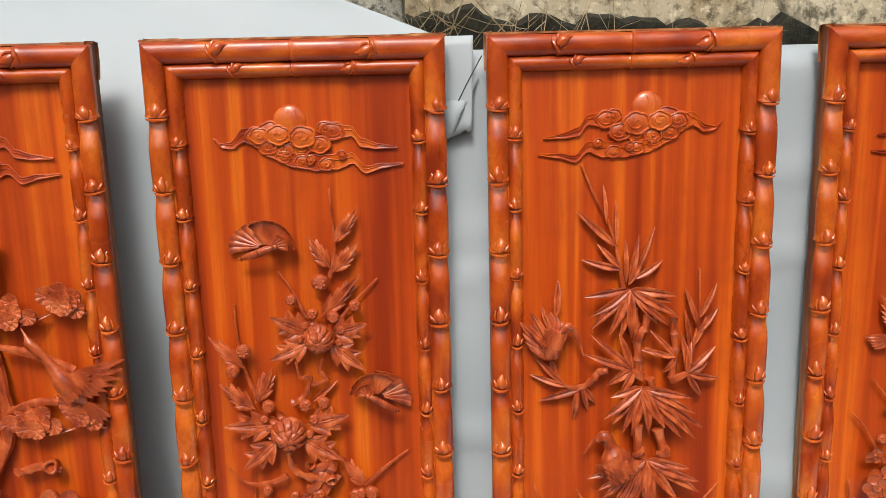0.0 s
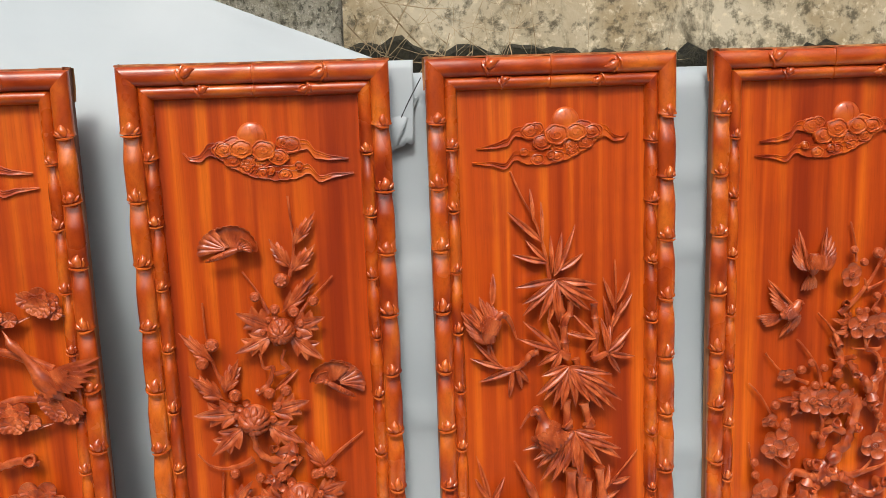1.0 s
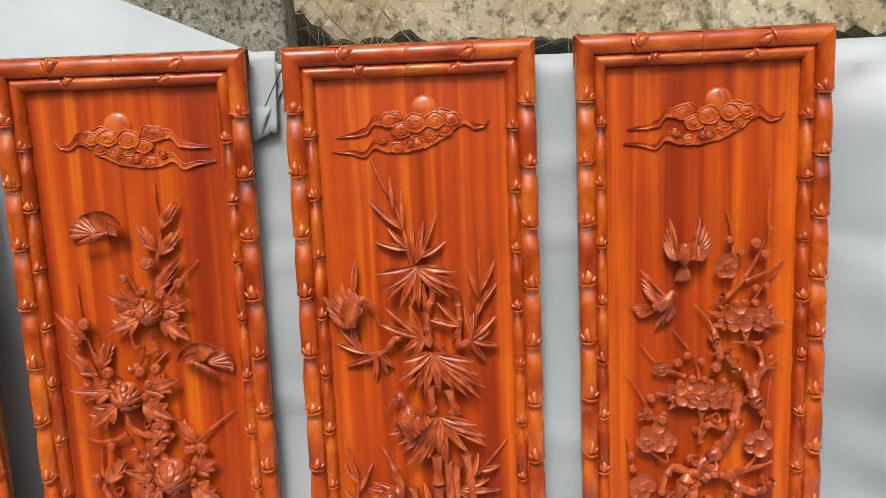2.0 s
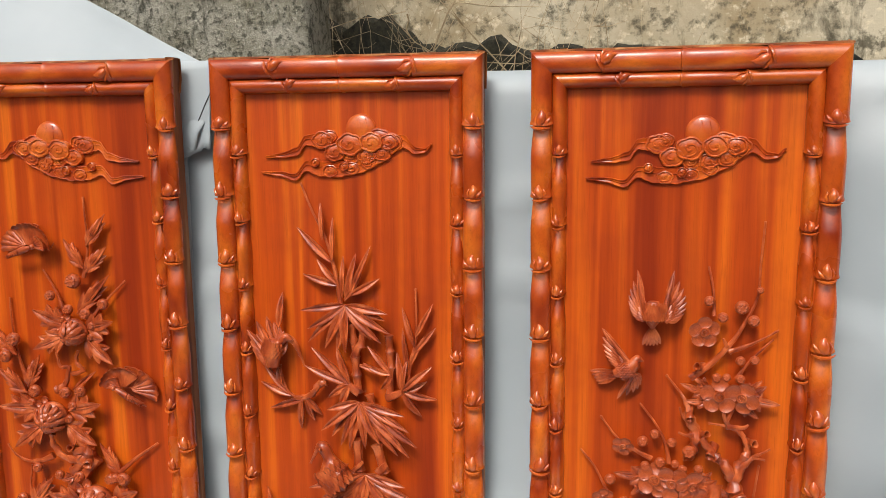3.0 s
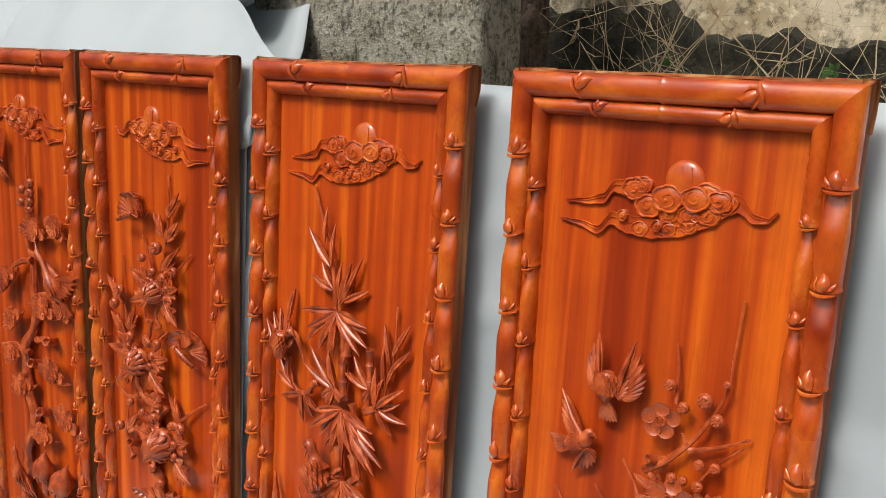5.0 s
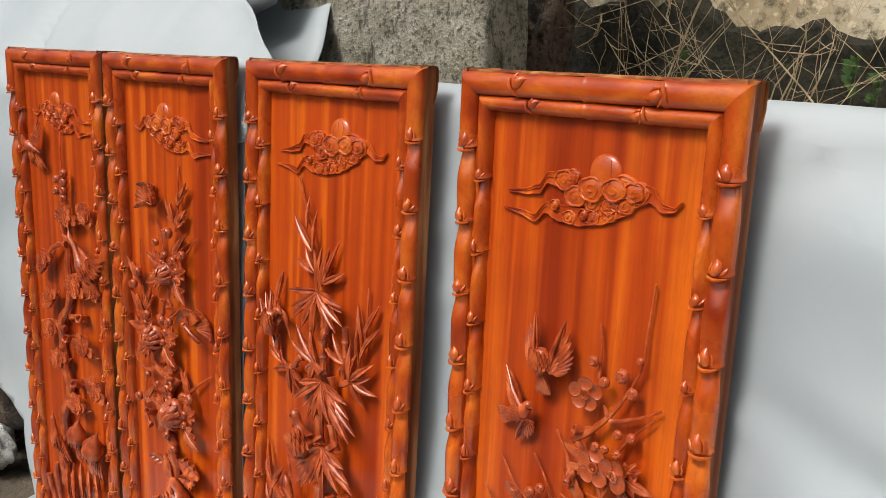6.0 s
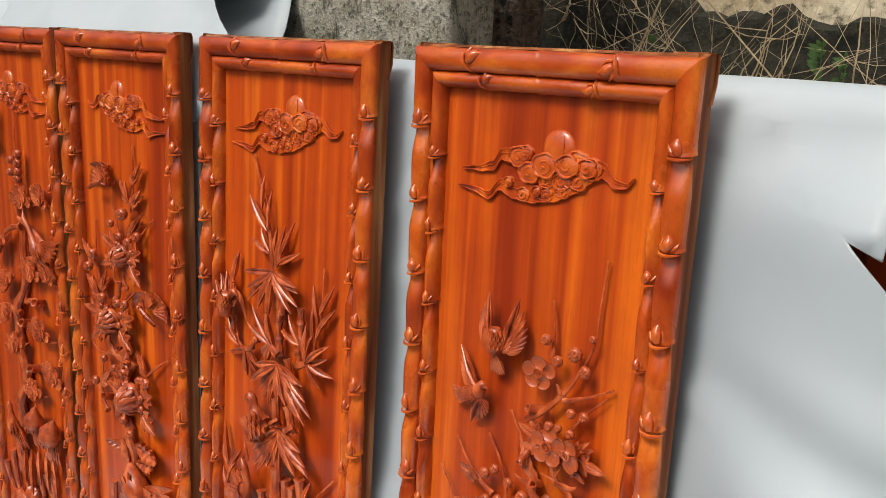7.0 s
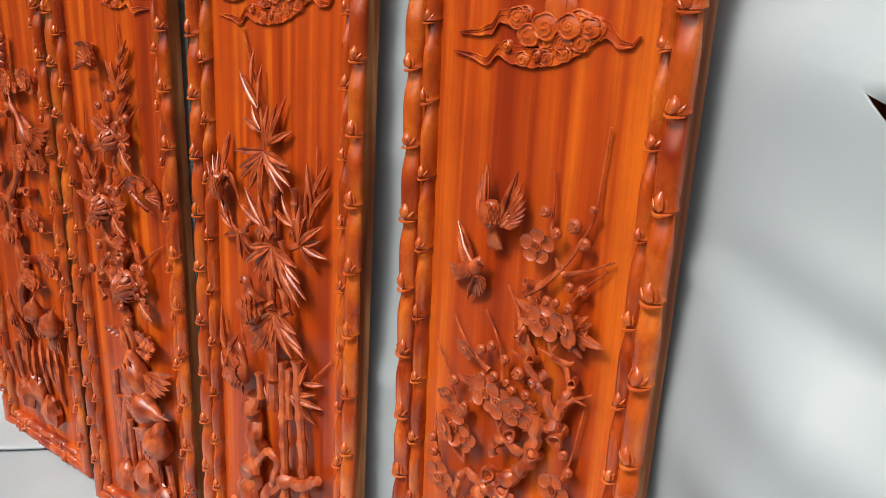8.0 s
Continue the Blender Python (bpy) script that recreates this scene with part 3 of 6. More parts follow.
def bird(panel, u, v, size, turn, wings=((-60, 10, 7), (40, 80, 6)), flip=1, y=0.006, neck=0.0, tail=4, fat=1.0):
    """A plain carved bird: one smooth body with neck, head and beak, feathered wings and tail. It points along +z."""
    s = Shape()
    head = 0.42 + neck
    body = [(0, 0.002, -0.55, 0.04), (0, -0.002, -0.36, 0.13), (0, -0.005, -0.12, 0.20), (0, -0.006, 0.08, 0.20), (0.02, -0.006, 0.22, 0.14), (0.05, -0.006, lerp(0.28, head, 0.55), 0.095 - 0.06 * min(max(neck, 0), 0.5)), (0.03, -0.007, head, 0.115), (0.03, -0.007, head + 0.09, 0.085), (0.05, -0.006, head + 0.16, 0.035), (0.08, -0.004, head + 0.36, 0.006)]
    s.tube([(x * size, yy, z * size) for x, yy, z, r in body], [r * size * (fat if i < 6 else 1 + 0.4 * (fat - 1)) for i, (x, yy, z, r) in enumerate(body)], 10, 0.8)
    for k in range(12):
        a, z = (k % 4 - 1.5) * 0.55, -0.30 + 0.13 * (k // 4)
        blade(s, (0.16 * fat * size * math.sin(a), -0.004 - 0.15 * fat * size * math.cos(a), (z + 0.12) * size), (0.19 * fat * size * math.sin(a), -0.004 - 0.14 * fat * size * math.cos(a), (z - 0.06) * size), 0.10 * size, 0, 0, 0.001, 0.0006, 0.002)
    s.ball((0.09 * size, -0.010, (head + 0.04) * size), (0.022 * size, 0.02 * size, 0.022 * size), 6, 4)
    for a0, a1, n in wings:
        sx = 0.10 if math.sin(radians((a0 + a1) / 2)) > 0 else -0.10
        feathers(s, (sx * size, 0.05 * size), 1.05 * size, a0, a1, n, -0.002)
    for k in range(tail):
        a = radians(lerp(166, 194, k / max(tail - 1, 1)))
        blade(s, (0, 0.0, -0.42 * size), (0.62 * size * math.sin(a), 0.004, -0.42 * size + 0.62 * size * math.cos(a)), 0.13 * size, 0, 0, 0.002, 0.0014, 0.003, 1.3)
    return part("carved_bird", s, M_CARVE, panel, "carved bird with spread feathers", m=pose(u, y, v, 0, turn, 0) @ Matrix.Diagonal((flip, 1, 1, 1)))


def scroll(u, v, r, y, turn, spin=1, lobes=5, wound=6.6, wide=1.22):
    """A flat cloud lobe with a scalloped outline, a raised rim just inside it and a ridge that winds to the middle."""
    s = Shape()
    n = 64
    t0 = radians(turn)

    def out(a, q):
        return r * q * (0.88 + 0.15 * abs(math.sin(0.5 * lobes * a + t0)) ** 0.6 * q)
    rows = []
    for q, dy in ((0.02, -0.0006), (0.40, -0.0004), (0.72, 0.0006), (0.82, 0.0012), (0.87, 0.0006), (0.92, -0.0012), (0.99, -0.0009), (1.03, 0.0008), (1.04, 0.006)):
        rows.append([(u + wide * out(a, q) * math.cos(a), y + dy, v + out(a, q) * math.sin(a)) for a in (2 * math.pi * k / n for k in range(n))])
    s.grid(rows, True)
    spiral = []
    for k in range(26):
        t = k / 25
        a = t0 + spin * t * wound
        q = lerp(0.66, 0.10, t ** 0.8)
        spiral.append((u + wide * r * q * math.cos(a), y - 0.0004 * t, v + r * q * math.sin(a)))
    s.tube(spiral, [lerp(0.0009, 0.0021, k / 25) for k in range(26)], 6)
    return s


def wisp(s, pts, widths, y):
    """A flowing tail of cloud with raised edges."""
    n = len(pts) * 6
    left, right, rows = [], [], []
    for i in range(n + 1):
        t = i / n * (len(pts) - 1)
        k = min(int(t), len(pts) - 2)
        f = t - k
        g = f * f * (3 - 2 * f)
        p = (lerp(pts[k][0], pts[k + 1][0], f), lerp(pts[k][1], pts[k + 1][1], g))
        w = lerp(widths[k], widths[k + 1], f)
        w *= 1 + 0.22 * abs(math.sin(i * 0.85)) * min(w / 0.008, 1)
        top, low = (p[0], y - 0.0005, p[1] + w), (p[0], y - 0.0005, p[1] - w)
        rows.append([(p[0], LOW, p[1] + w), top, (p[0], y + 0.0008, p[1]), low, (p[0], LOW, p[1] - w)])
        left.append(top)
        right.append(low)
    s.grid(rows)
    for edge in (left, right):
        s.tube(edge, [0.0008] * len(edge), 5)
    mid = [((a[0] + b[0]) / 2, y - 0.0002, (a[2] * 0.62 + b[2] * 0.38)) for a, b in zip(left, right)]
    s.tube(mid, [0.0005] * len(mid), 5)


def cloud(panel, u, v, flip=1, seed=0):
    """A bank of overlapping cloud lobes in low relief with wisps to both sides and the sun behind; 0.25 wide."""
    rnd = random.Random(seed)

    def at(x, z):
        return (u + flip * x, v + z)
    s = Shape()
    low = BOARD_Y - 0.0032
    wisp(s, [at(-0.115, -0.011), at(-0.090, -0.009), at(-0.068, -0.004), at(-0.054, 0.012), at(-0.040, 0.012), at(-0.022, 0.012)], [0.0006, 0.0030, 0.0052, 0.0058, 0.0075, 0.0100], low)
    wisp(s, [at(-0.122, -0.033), at(-0.095, -0.035), at(-0.072, -0.040), at(-0.054, -0.024), at(-0.036, -0.028), at(-0.008, -0.029), at(0.020, -0.025), at(0.058, -0.013)], [0.0006, 0.0028, 0.0042, 0.0060, 0.0085, 0.0090, 0.0080, 0.0050], low)
    wisp(s, [at(0.066, 0.004), at(0.086, 0.010), at(0.104, -0.003), at(0.116, -0.003), at(0.126, 0.006)], [0.0100, 0.0078, 0.0042, 0.0024, 0.0004], low)
    part("cloud", s, M_BOARD, panel, "low relief of scrolled clouds")
    s = Shape()
    s.ball((u + flip * 0.0255, BOARD_Y, v + 0.026), (0.0222, 0.0072, 0.0222), 24, 14)
    for k in (-1, 1):
        s.tube([(u + flip * 0.0255 + k * 0.005 + 0.005 * math.cos(q), BOARD_Y - 0.0068 + 0.0014 * q * q, v + 0.030 + 0.012 * q) for q in (-1, -0.5, 0, 0.5, 1)], [0.0006] * 5, 5)
    part("sun_disc", s, M_BUD, panel, "half-round sun behind the clouds")
    for x, z, r, y in (
        (-0.030, 0.012, 0.0125, 0.0040), (0.052, 0.014, 0.0135, 0.0040), (0.070, 0.009, 0.0120, 0.0042), (-0.020, 0.017, 0.0090, 0.0034),
        (0.012, -0.010, 0.0100, 0.0038), (0.034, -0.010, 0.0105, 0.0044), (0.056, -0.006, 0.0105, 0.0046), (-0.012, -0.005, 0.0125, 0.0056),
        (0.010, 0.006, 0.0150, 0.0070), (0.066, 0.009, 0.0110, 0.0060), (0.041, 0.009, 0.0135, 0.0076),
        (0.012, -0.027, 0.0085, 0.0038), (0.036, -0.020, 0.0085, 0.0038), (-0.020, -0.031, 0.0085, 0.0038),
    ):
        part("cloud_scroll", scroll(*at(x, z), r * rnd.uniform(0.97, 1.05), BOARD_Y - y, rnd.uniform(0, 360), flip, rnd.choice((4, 5, 5, 6)), rnd.uniform(5.6, 7.4)), M_BUD, panel)
    for x, z, r in ((-0.041, -0.019, 0.0062), (0.001, -0.0245, 0.0064)):
        part("cloud_scroll", scroll(*at(x, z), r, BOARD_Y - 0.0062, rnd.uniform(0, 360), flip, 2, 5.0, 1.0), M_BUD, panel)


def tuft(panel, u, v, r, turn, y=0.006, count=9, scale=0.0135):
    """A fan-shaped pine tuft of overlapping ribbed scales."""
    s = Shape()
    rnd = random.Random(int(1000 * u + 77 * v * 1000))
    for k in range(count):
        ring = k % 3
        a = math.radians(turn + lerp(-75, 75, (k + 0.5) / count) + rnd.uniform(-6, 6))
        q = r * (0.95, 0.62, 0.3)[ring]
        c = (u + q * math.sin(a), v + q * math.cos(a))
        fan(s, c, scale * rnd.uniform(0.9, 1.1), -180, 179, 9, y - 0.0022 * ring - 0.002, 0.002, 0.05, 0.0014, 0.05)
    for k in (-1, 1):
        a = math.radians(turn + 78 * k)
        blade(s, (u, y, v), (u + r * 1.7 * math.sin(a), y + 0.006, v + r * 1.7 * math.cos(a)), 0.007, 0.002 * k)
    return part("pine_tuft", s, M_CARVE, panel)


def spray(panel, u, v, tips, w=0.011, y0=-0.002, y1=0.006):
    """Bamboo leaves that spread from one point; each is a part of its own."""
    for du, dv in tips:
        leaf(panel, u, v, u + du, v + dv, w * random.uniform(0.9, 1.15), y0 + random.uniform(-0.003, 0.002), y1 + random.uniform(-0.004, 0.004), 0, random.uniform(-0.002, 0.002), 0.005)


def crag(panel, u, v, size, seed, y=0.008):
    """A pitted rock carved at the foot of a panel."""
    s = Shape()
    rows = []
    for i in range(11):
        a = math.pi * (i + 0.05) / 10.1
        row = []
        for j in range(16):
            b = 2 * math.pi * j / 16
            d = Vector((math.sin(a) * math.cos(b), math.sin(a) * math.sin(b), math.cos(a)))
            r = 1 + 0.40 * noise.noise(d * 2.0 + Vector((seed, 0, 0))) + 0.22 * noise.noise(d * 5.0 + Vector((0, seed, 0)))
            row.append((u + d.x * size * r, y + d.y * size * 0.6 * r, v + d.z * size * 1.15 * r))
        rows.append(row)
    s.grid(rows, True)
    return part("carved_rock", s, M_CARVE, panel)


# the plum-blossom panel
flyer(PANELS[3], [(-0.0296, 0.9367), (-0.0294, 0.9242), (-0.03, 0.9162), (-0.0306, 0.9083), (-0.0305, 0.8995)], 0.0151, [((-0.0384, 0.9108), (-0.0512, 0.9752), (-0.0542, 0.9158), 8), ((-0.0184, 0.9125), (-0.0045, 0.9758), (0.003, 0.9111), 9)], ((-0.0307, 0.9063), (-0.0427, 0.8731), (-0.0193, 0.8769), 6), -0.001)
flyer(PANELS[3], [(-0.079, 0.8335), (-0.0646, 0.8392), (-0.0543, 0.8468), (-0.0489, 0.8555), (-0.0401, 0.8531)], 0.0115, [((-0.0559, 0.8466), (-0.0967, 0.8933), (-0.0799, 0.8425), 8), ((-0.0526, 0.8372), (-0.0745, 0.795), (-0.0429, 0.8292), 7)], ((-0.0664, 0.8349), (-0.1123, 0.8317), (-0.0998, 0.8146), 5), 0.004)
twig(PANELS[3], [(0.1052, 1.0422), (0.1018, 0.9849), (0.1003, 0.9471), (0.0872, 0.914), (0.0707, 0.8846), (0.0442, 0.8529), (0.0197, 0.8334)], 0.0006, 0.0052, 0.016, 0.004, 'twig', 0)
twig(PANELS[3], [(0.0387, 0.9822), (0.0455, 0.9503), (0.0472, 0.9179)], 0.0006, 0.0028, 0.016, 0.008, 'twig', 0)
knob(PANELS[3], 0.0404, 0.9386, 0.0069, 0.004)
knob(PANELS[3], 0.0579, 0.9176, 0.0069, 0.004)
knob(PANELS[3], 0.0807, 0.9318, 0.0092, 0.004)
knob(PANELS[3], 0.102, 0.9553, 0.0045, 0.004)
knob(PANELS[3], 0.0957, 0.9147, 0.0077, 0.004)
knob(PANELS[3], 0.0817, 0.8609, 0.0062, 0.004)
knob(PANELS[3], 0.0991, 0.8627, 0.0062, 0.004)
knob(PANELS[3], 0.0531, 0.8358, 0.0064, 0.004)
knob(PANELS[3], 0.0826, 0.836, 0.0063, 0.004)
knob(PANELS[3], 0.0656, 0.8372, 0.0056, 0.004)
knob(PANELS[3], 0.0218, 0.7307, 0.0091, 0.004)
knob(PANELS[3], -0.039, 0.7403, 0.0076, 0.004)
knob(PANELS[3], -0.0233, 0.7517, 0.0067, 0.004)
knob(PANELS[3], -0.001, 0.7415, 0.0066, 0.004)
knob(PANELS[3], -0.0352, 0.7055, 0.0068, 0.004)
knob(PANELS[3], -0.0154, 0.7119, 0.0076, 0.004)
knob(PANELS[3], 0.0044, 0.7115, 0.0058, 0.004)
knob(PANELS[3], 0.0139, 0.7046, 0.0067, 0.004)
knob(PANELS[3], 0.0348, 0.707, 0.0066, 0.004)
knob(PANELS[3], -0.0815, 0.6813, 0.0078, 0.004)
knob(PANELS[3], -0.0636, 0.6444, 0.0095, 0.004)
plum(PANELS[3], 0.0355, 0.8981, 0.0196, 0, 0, 0)
twig(PANELS[3], [(0.1276, 0.9012), (0.0948, 0.882), (0.0681, 0.8716)], 0.0008, 0.0042, 0.014, 0.008, 'twig', 1)
twig(PANELS[3], [(0.1217, 0.8892), (0.0934, 0.8585), (0.0781, 0.8348)], 0.0006, 0.0034, 0.014, 0.008, 'twig', 0)
twig(PANELS[3], [(0.065, 0.8777), (0.0594, 0.8896)], 0.003, 0.0008, 0.006, 0.004, 'twig', 0)
twig(PANELS[3], [(-0.0106, 0.8335), (0.0077, 0.812), (0.0166, 0.7969), (0.0225, 0.7764)], 0.0008, 0.0055, 0.012, 0.002, 'twig', 1)
twig(PANELS[3], [(0.0078, 0.7916), (0.0127, 0.7791), (0.0222, 0.7714)], 0.001, 0.004, 0.006, 0.004, 'twig', 0)
stub(PANELS[3], 0.0211, 0.7861, 0.0049, 0, -0.01)
stub(PANELS[3], 0.0316, 0.8498, 0.0048, -0.006, 0.004)
plum(PANELS[3], 0.0568, 0.8128, 0.0224, -0.002, -6, 0)
plum(PANELS[3], 0.0848, 0.813, 0.0213, -0.002, 4, 30)
frond(PANELS[3], 0.0419, 0.8125, 0.0079, 0.8252, 0.02, 0.008, 0.004, 1)
frond(PANELS[3], 0.0416, 0.8237, 0.0237, 0.8357, 0.014, 0.008, 0.004, 1)
frond(PANELS[3], 0.0422, 0.8013, 0.0139, 0.8016, 0.018, 0.008, 0.004, 1)
frond(PANELS[3], 0.0953, 0.8157, 0.1155, 0.8288, 0.018, 0.008, 0.004, 1)
frond(PANELS[3], 0.0922, 0.82, 0.1094, 0.8359, 0.013, 0.008, 0.004, 1)
frond(PANELS[3], 0.0926, 0.809, 0.1329, 0.8043, 0.024, 0.008, 0.004, 1)
frond(PANELS[3], 0.0871, 0.8004, 0.1071, 0.7837, 0.018, 0.008, 0.004, 1)
frond(PANELS[3], 0.0499, 0.7974, 0.0432, 0.7899, 0.012, 0.008, 0.004, 1)
twig(PANELS[3], [(0.0628, 0.7939), (0.0671, 0.7784), (0.0747, 0.7946)], 0.0026, 0.0026, 0, 0.004, 'twig', 0)
twig(PANELS[3], [(0.0668, 0.7792), (0.0708, 0.7701)], 0.003, 0.0035, 0.002, 0.006, 'twig', 0)
twig(PANELS[3], [(0.0176, 0.7822), (0.0291, 0.7558), (0.0267, 0.7307), (0.0193, 0.7146)], 0.0075, 0.006, 0.012, 0.012, 'branch', 2)
twig(PANELS[3], [(0.045, 0.772), (0.0677, 0.7701), (0.0865, 0.7614), (0.0954, 0.7402), (0.0873, 0.7179), (0.0794, 0.6855)], 0.0012, 0.0085, 0.006, 0.004, 'branch', 1)
twig(PANELS[3], [(0.0676, 0.7698), (0.0884, 0.7693), (0.0956, 0.7735)], 0.004, 0.001, 0.004, 0.008, 'twig', 0)
twig(PANELS[3], [(0.0076, 0.7568), (0.017, 0.7531), (0.0271, 0.7529)], 0.001, 0.004, 0.004, 0.008, 'twig', 0)
twig(PANELS[3], [(0.0371, 0.7521), (0.0529, 0.7307), (0.0684, 0.7167), (0.0805, 0.6908), (0.0849, 0.6701)], 0.005, 0.01, 0, 0.002, 'branch', 3)
twig(PANELS[3], [(0.1238, 0.7419), (0.1031, 0.73), (0.0874, 0.7147)], 0.001, 0.0065, 0.008, 0.002, 'branch', 1)
twig(PANELS[3], [(0.1179, 0.7274), (0.1009, 0.7297)], 0.0008, 0.003, 0.006, 0.004, 'twig', 0)
stub(PANELS[3], 0.0507, 0.734, 0.0057, -0.004, -0.006)
stub(PANELS[3], 0.0993, 0.7499, 0.0048, 0.006, 0.004)
stub(PANELS[3], 0.0857, 0.674, 0.0091, 0.004, -0.004)
stub(PANELS[3], 0.0409, 0.757, 0.0041, 0.004, 0.006)
twig(PANELS[3], [(-0.0963, 0.7684), (-0.0754, 0.7423), (-0.0572, 0.7295), (-0.0262, 0.7154)], 0.0006, 0.004, 0.014, 0.006, 'twig', 1)
plum(PANELS[3], -0.0651, 0.7315, 0.0144, 0.002, 20, 20)
twig(PANELS[3], [(-0.0436, 0.7901), (-0.0224, 0.7637), (-0.0083, 0.7364), (-0.0038, 0.7103)], 0.0006, 0.0038, 0.014, 0.006, 'twig', 0)
plum(PANELS[3], -0.0216, 0.689, 0.0229, -0.002, -4, 10)
plum(PANELS[3], 0.0011, 0.6872, 0.0228, -0.005, 0, 40)
plum(PANELS[3], 0.0279, 0.6844, 0.0227, -0.002, 6, 0)
frond(PANELS[3], -0.0366, 0.6875, -0.0766, 0.6915, 0.024, 0.008, 0.004, 1)
frond(PANELS[3], -0.0364, 0.6773, -0.0532, 0.6617, 0.018, 0.008, 0.004, 1)
frond(PANELS[3], 0.0379, 0.6841, 0.08, 0.6729, 0.026, 0.008, 0.004, 1)
frond(PANELS[3], 0.035, 0.6753, 0.0563, 0.6539, 0.02, 0.008, 0.004, 1)
frond(PANELS[3], -0.0335, 0.6982, -0.0505, 0.7023, 0.012, 0.008, 0.004, 1)
frond(PANELS[3], 0.0423, 0.6931, 0.0517, 0.7046, 0.012, 0.008, 0.004, 1)
twig(PANELS[3], [(-0.1229, 0.7177), (-0.1033, 0.6954), (-0.0879, 0.6664), (-0.0742, 0.6425)], 0.0006, 0.0036, 0.014, 0.006, 'twig', 0)
plum(PANELS[3], -0.0907, 0.6547, 0.0139, 0.002, 24, 0)
twig(PANELS[3], [(-0.006, 0.6644), (-0.001, 0.65), (0.0082, 0.6651)], 0.0028, 0.0028, 0, 0.004, 'twig', 0)
twig(PANELS[3], [(-0.0014, 0.6507), (0.0006, 0.634)], 0.0034, 0.004, 0.002, 0.006, 'twig', 0)
plum(PANELS[3], -0.0748, 0.6162, 0.0243, 0, 0, 17)
plum(PANELS[3], -0.0576, 0.606, 0.0183, 0, 0, 17)
plum(PANELS[3], 0.0896, 0.6032, 0.0224, 0, 0, 17)
plum(PANELS[3], -0.0971, 0.5291, 0.0227, 0, 0, 17)
plum(PANELS[3], 0.0814, 0.4694, 0.0209, 0, 0, 17)
plum(PANELS[3], -0.0876, 0.6094, 0.0183, -0.004, 10, 50)
twig(PANELS[3], [(0.1116, 0.7155), (0.1038, 0.654), (0.0939, 0.6121)], 0.0006, 0.003, 0.014, 0.008, 'twig', 0)
knob(PANELS[3], 0.0962, 0.6538, 0.007, 0.004)
knob(PANELS[3], 0.1048, 0.6331, 0.007, 0.004)
knob(PANELS[3], -0.1143, 0.5818, 0.0071, 0.004)
knob(PANELS[3], -0.0614, 0.6521, 0.006, 0.004)
knob(PANELS[3], -0.112, 0.5592, 0.0072, 0.004)
knob(PANELS[3], -0.0181, 0.5754, 0.0072, 0.004)
twig(PANELS[3], [(-0.1206, 0.6132), (-0.1157, 0.5772), (-0.1046, 0.5507), (-0.0871, 0.4977)], 0.0006, 0.003, 0.014, 0.008, 'twig', 0)
twig(PANELS[3], [(-0.087, 0.5967), (-0.068, 0.5771), (-0.0555, 0.5712), (-0.0571, 0.5865)], 0.0028, 0.002, 0.004, 0.002, 'twig', 0)
twig(PANELS[3], [(0.0577, 0.6843), (0.0526, 0.6496), (0.0446, 0.6179), (0.0269, 0.5907), (0.0003, 0.564), (-0.0088, 0.542)], 0.009, 0.012, 0.004, 0.004, 'trunk', 2)
twig(PANELS[3], [(-0.004, 0.6072), (-0.0018, 0.6292), (0.0157, 0.638), (0.0349, 0.6287)], 0.006, 0.007, -0.004, 0, 'trunk', 1)
twig(PANELS[3], [(-0.0652, 0.5166), (-0.0587, 0.5491), (-0.0409, 0.5622), (-0.0158, 0.5523), (0.0058, 0.5611), (0.0349, 0.551)], 0.006, 0.009, 0, 0, 'trunk', 3)
twig(PANELS[3], [(0.0056, 0.5427), (0.0135, 0.5524), (0.0388, 0.5466), (0.0543, 0.5333), (0.058, 0.5104), (0.0383, 0.4972), (0.0051, 0.5036)], 0.007, 0.008, -0.002, 0.002, 'trunk', 2)
twig(PANELS[3], [(0.0363, 0.5513), (0.0735, 0.5549), (0.1155, 0.5664)], 0.007, 0.001, 0, 0.008, 'branch', 1)
twig(PANELS[3], [(0.0907, 0.5868), (0.0809, 0.5671), (0.0653, 0.5538)], 0.001, 0.005, 0.004, 0.002, 'branch', 1)
twig(PANELS[3], [(0.052, 0.5338), (0.0773, 0.5188), (0.0968, 0.5205), (0.1047, 0.5344)], 0.006, 0.0055, 0, -0.002, 'branch', 2)
twig(PANELS[3], [(-0.01, 0.477), (0.0068, 0.4801), (0.0343, 0.474), (0.0619, 0.4617)], 0.0012, 0.004, 0.006, 0.006, 'branch', 1)
twig(PANELS[3], [(-0.0694, 0.4423), (-0.051, 0.4766), (-0.0407, 0.507), (-0.0285, 0.531), (-0.0184, 0.5529)], 0.012, 0.01, 0.006, 0.002, 'trunk', 1)
twig(PANELS[3], [(-0.0346, 0.4356), (-0.0281, 0.4718), (-0.0178, 0.5002), (-0.0095, 0.5347)], 0.013, 0.009, 0.002, 0.002, 'trunk', 3)
stub(PANELS[3], 0.0183, 0.6442, 0.008, 0.004, 0.006)
stub(PANELS[3], -0.0126, 0.5725, 0.0092, 0.004, 0.006)
stub(PANELS[3], 0.0136, 0.5636, 0.0092, 0.004, 0.006)
stub(PANELS[3], 0.107, 0.5338, 0.0083, 0.004, 0.006)
stub(PANELS[3], -0.0199, 0.5383, 0.0061, 0.004, 0.006)
stub(PANELS[3], -0.0171, 0.5278, 0.0062, 0.004, 0.006)
stub(PANELS[3], -0.0487, 0.5073, 0.0093, 0.004, 0.006)
stub(PANELS[3], -0.0323, 0.4917, 0.0094, 0.004, 0.006)
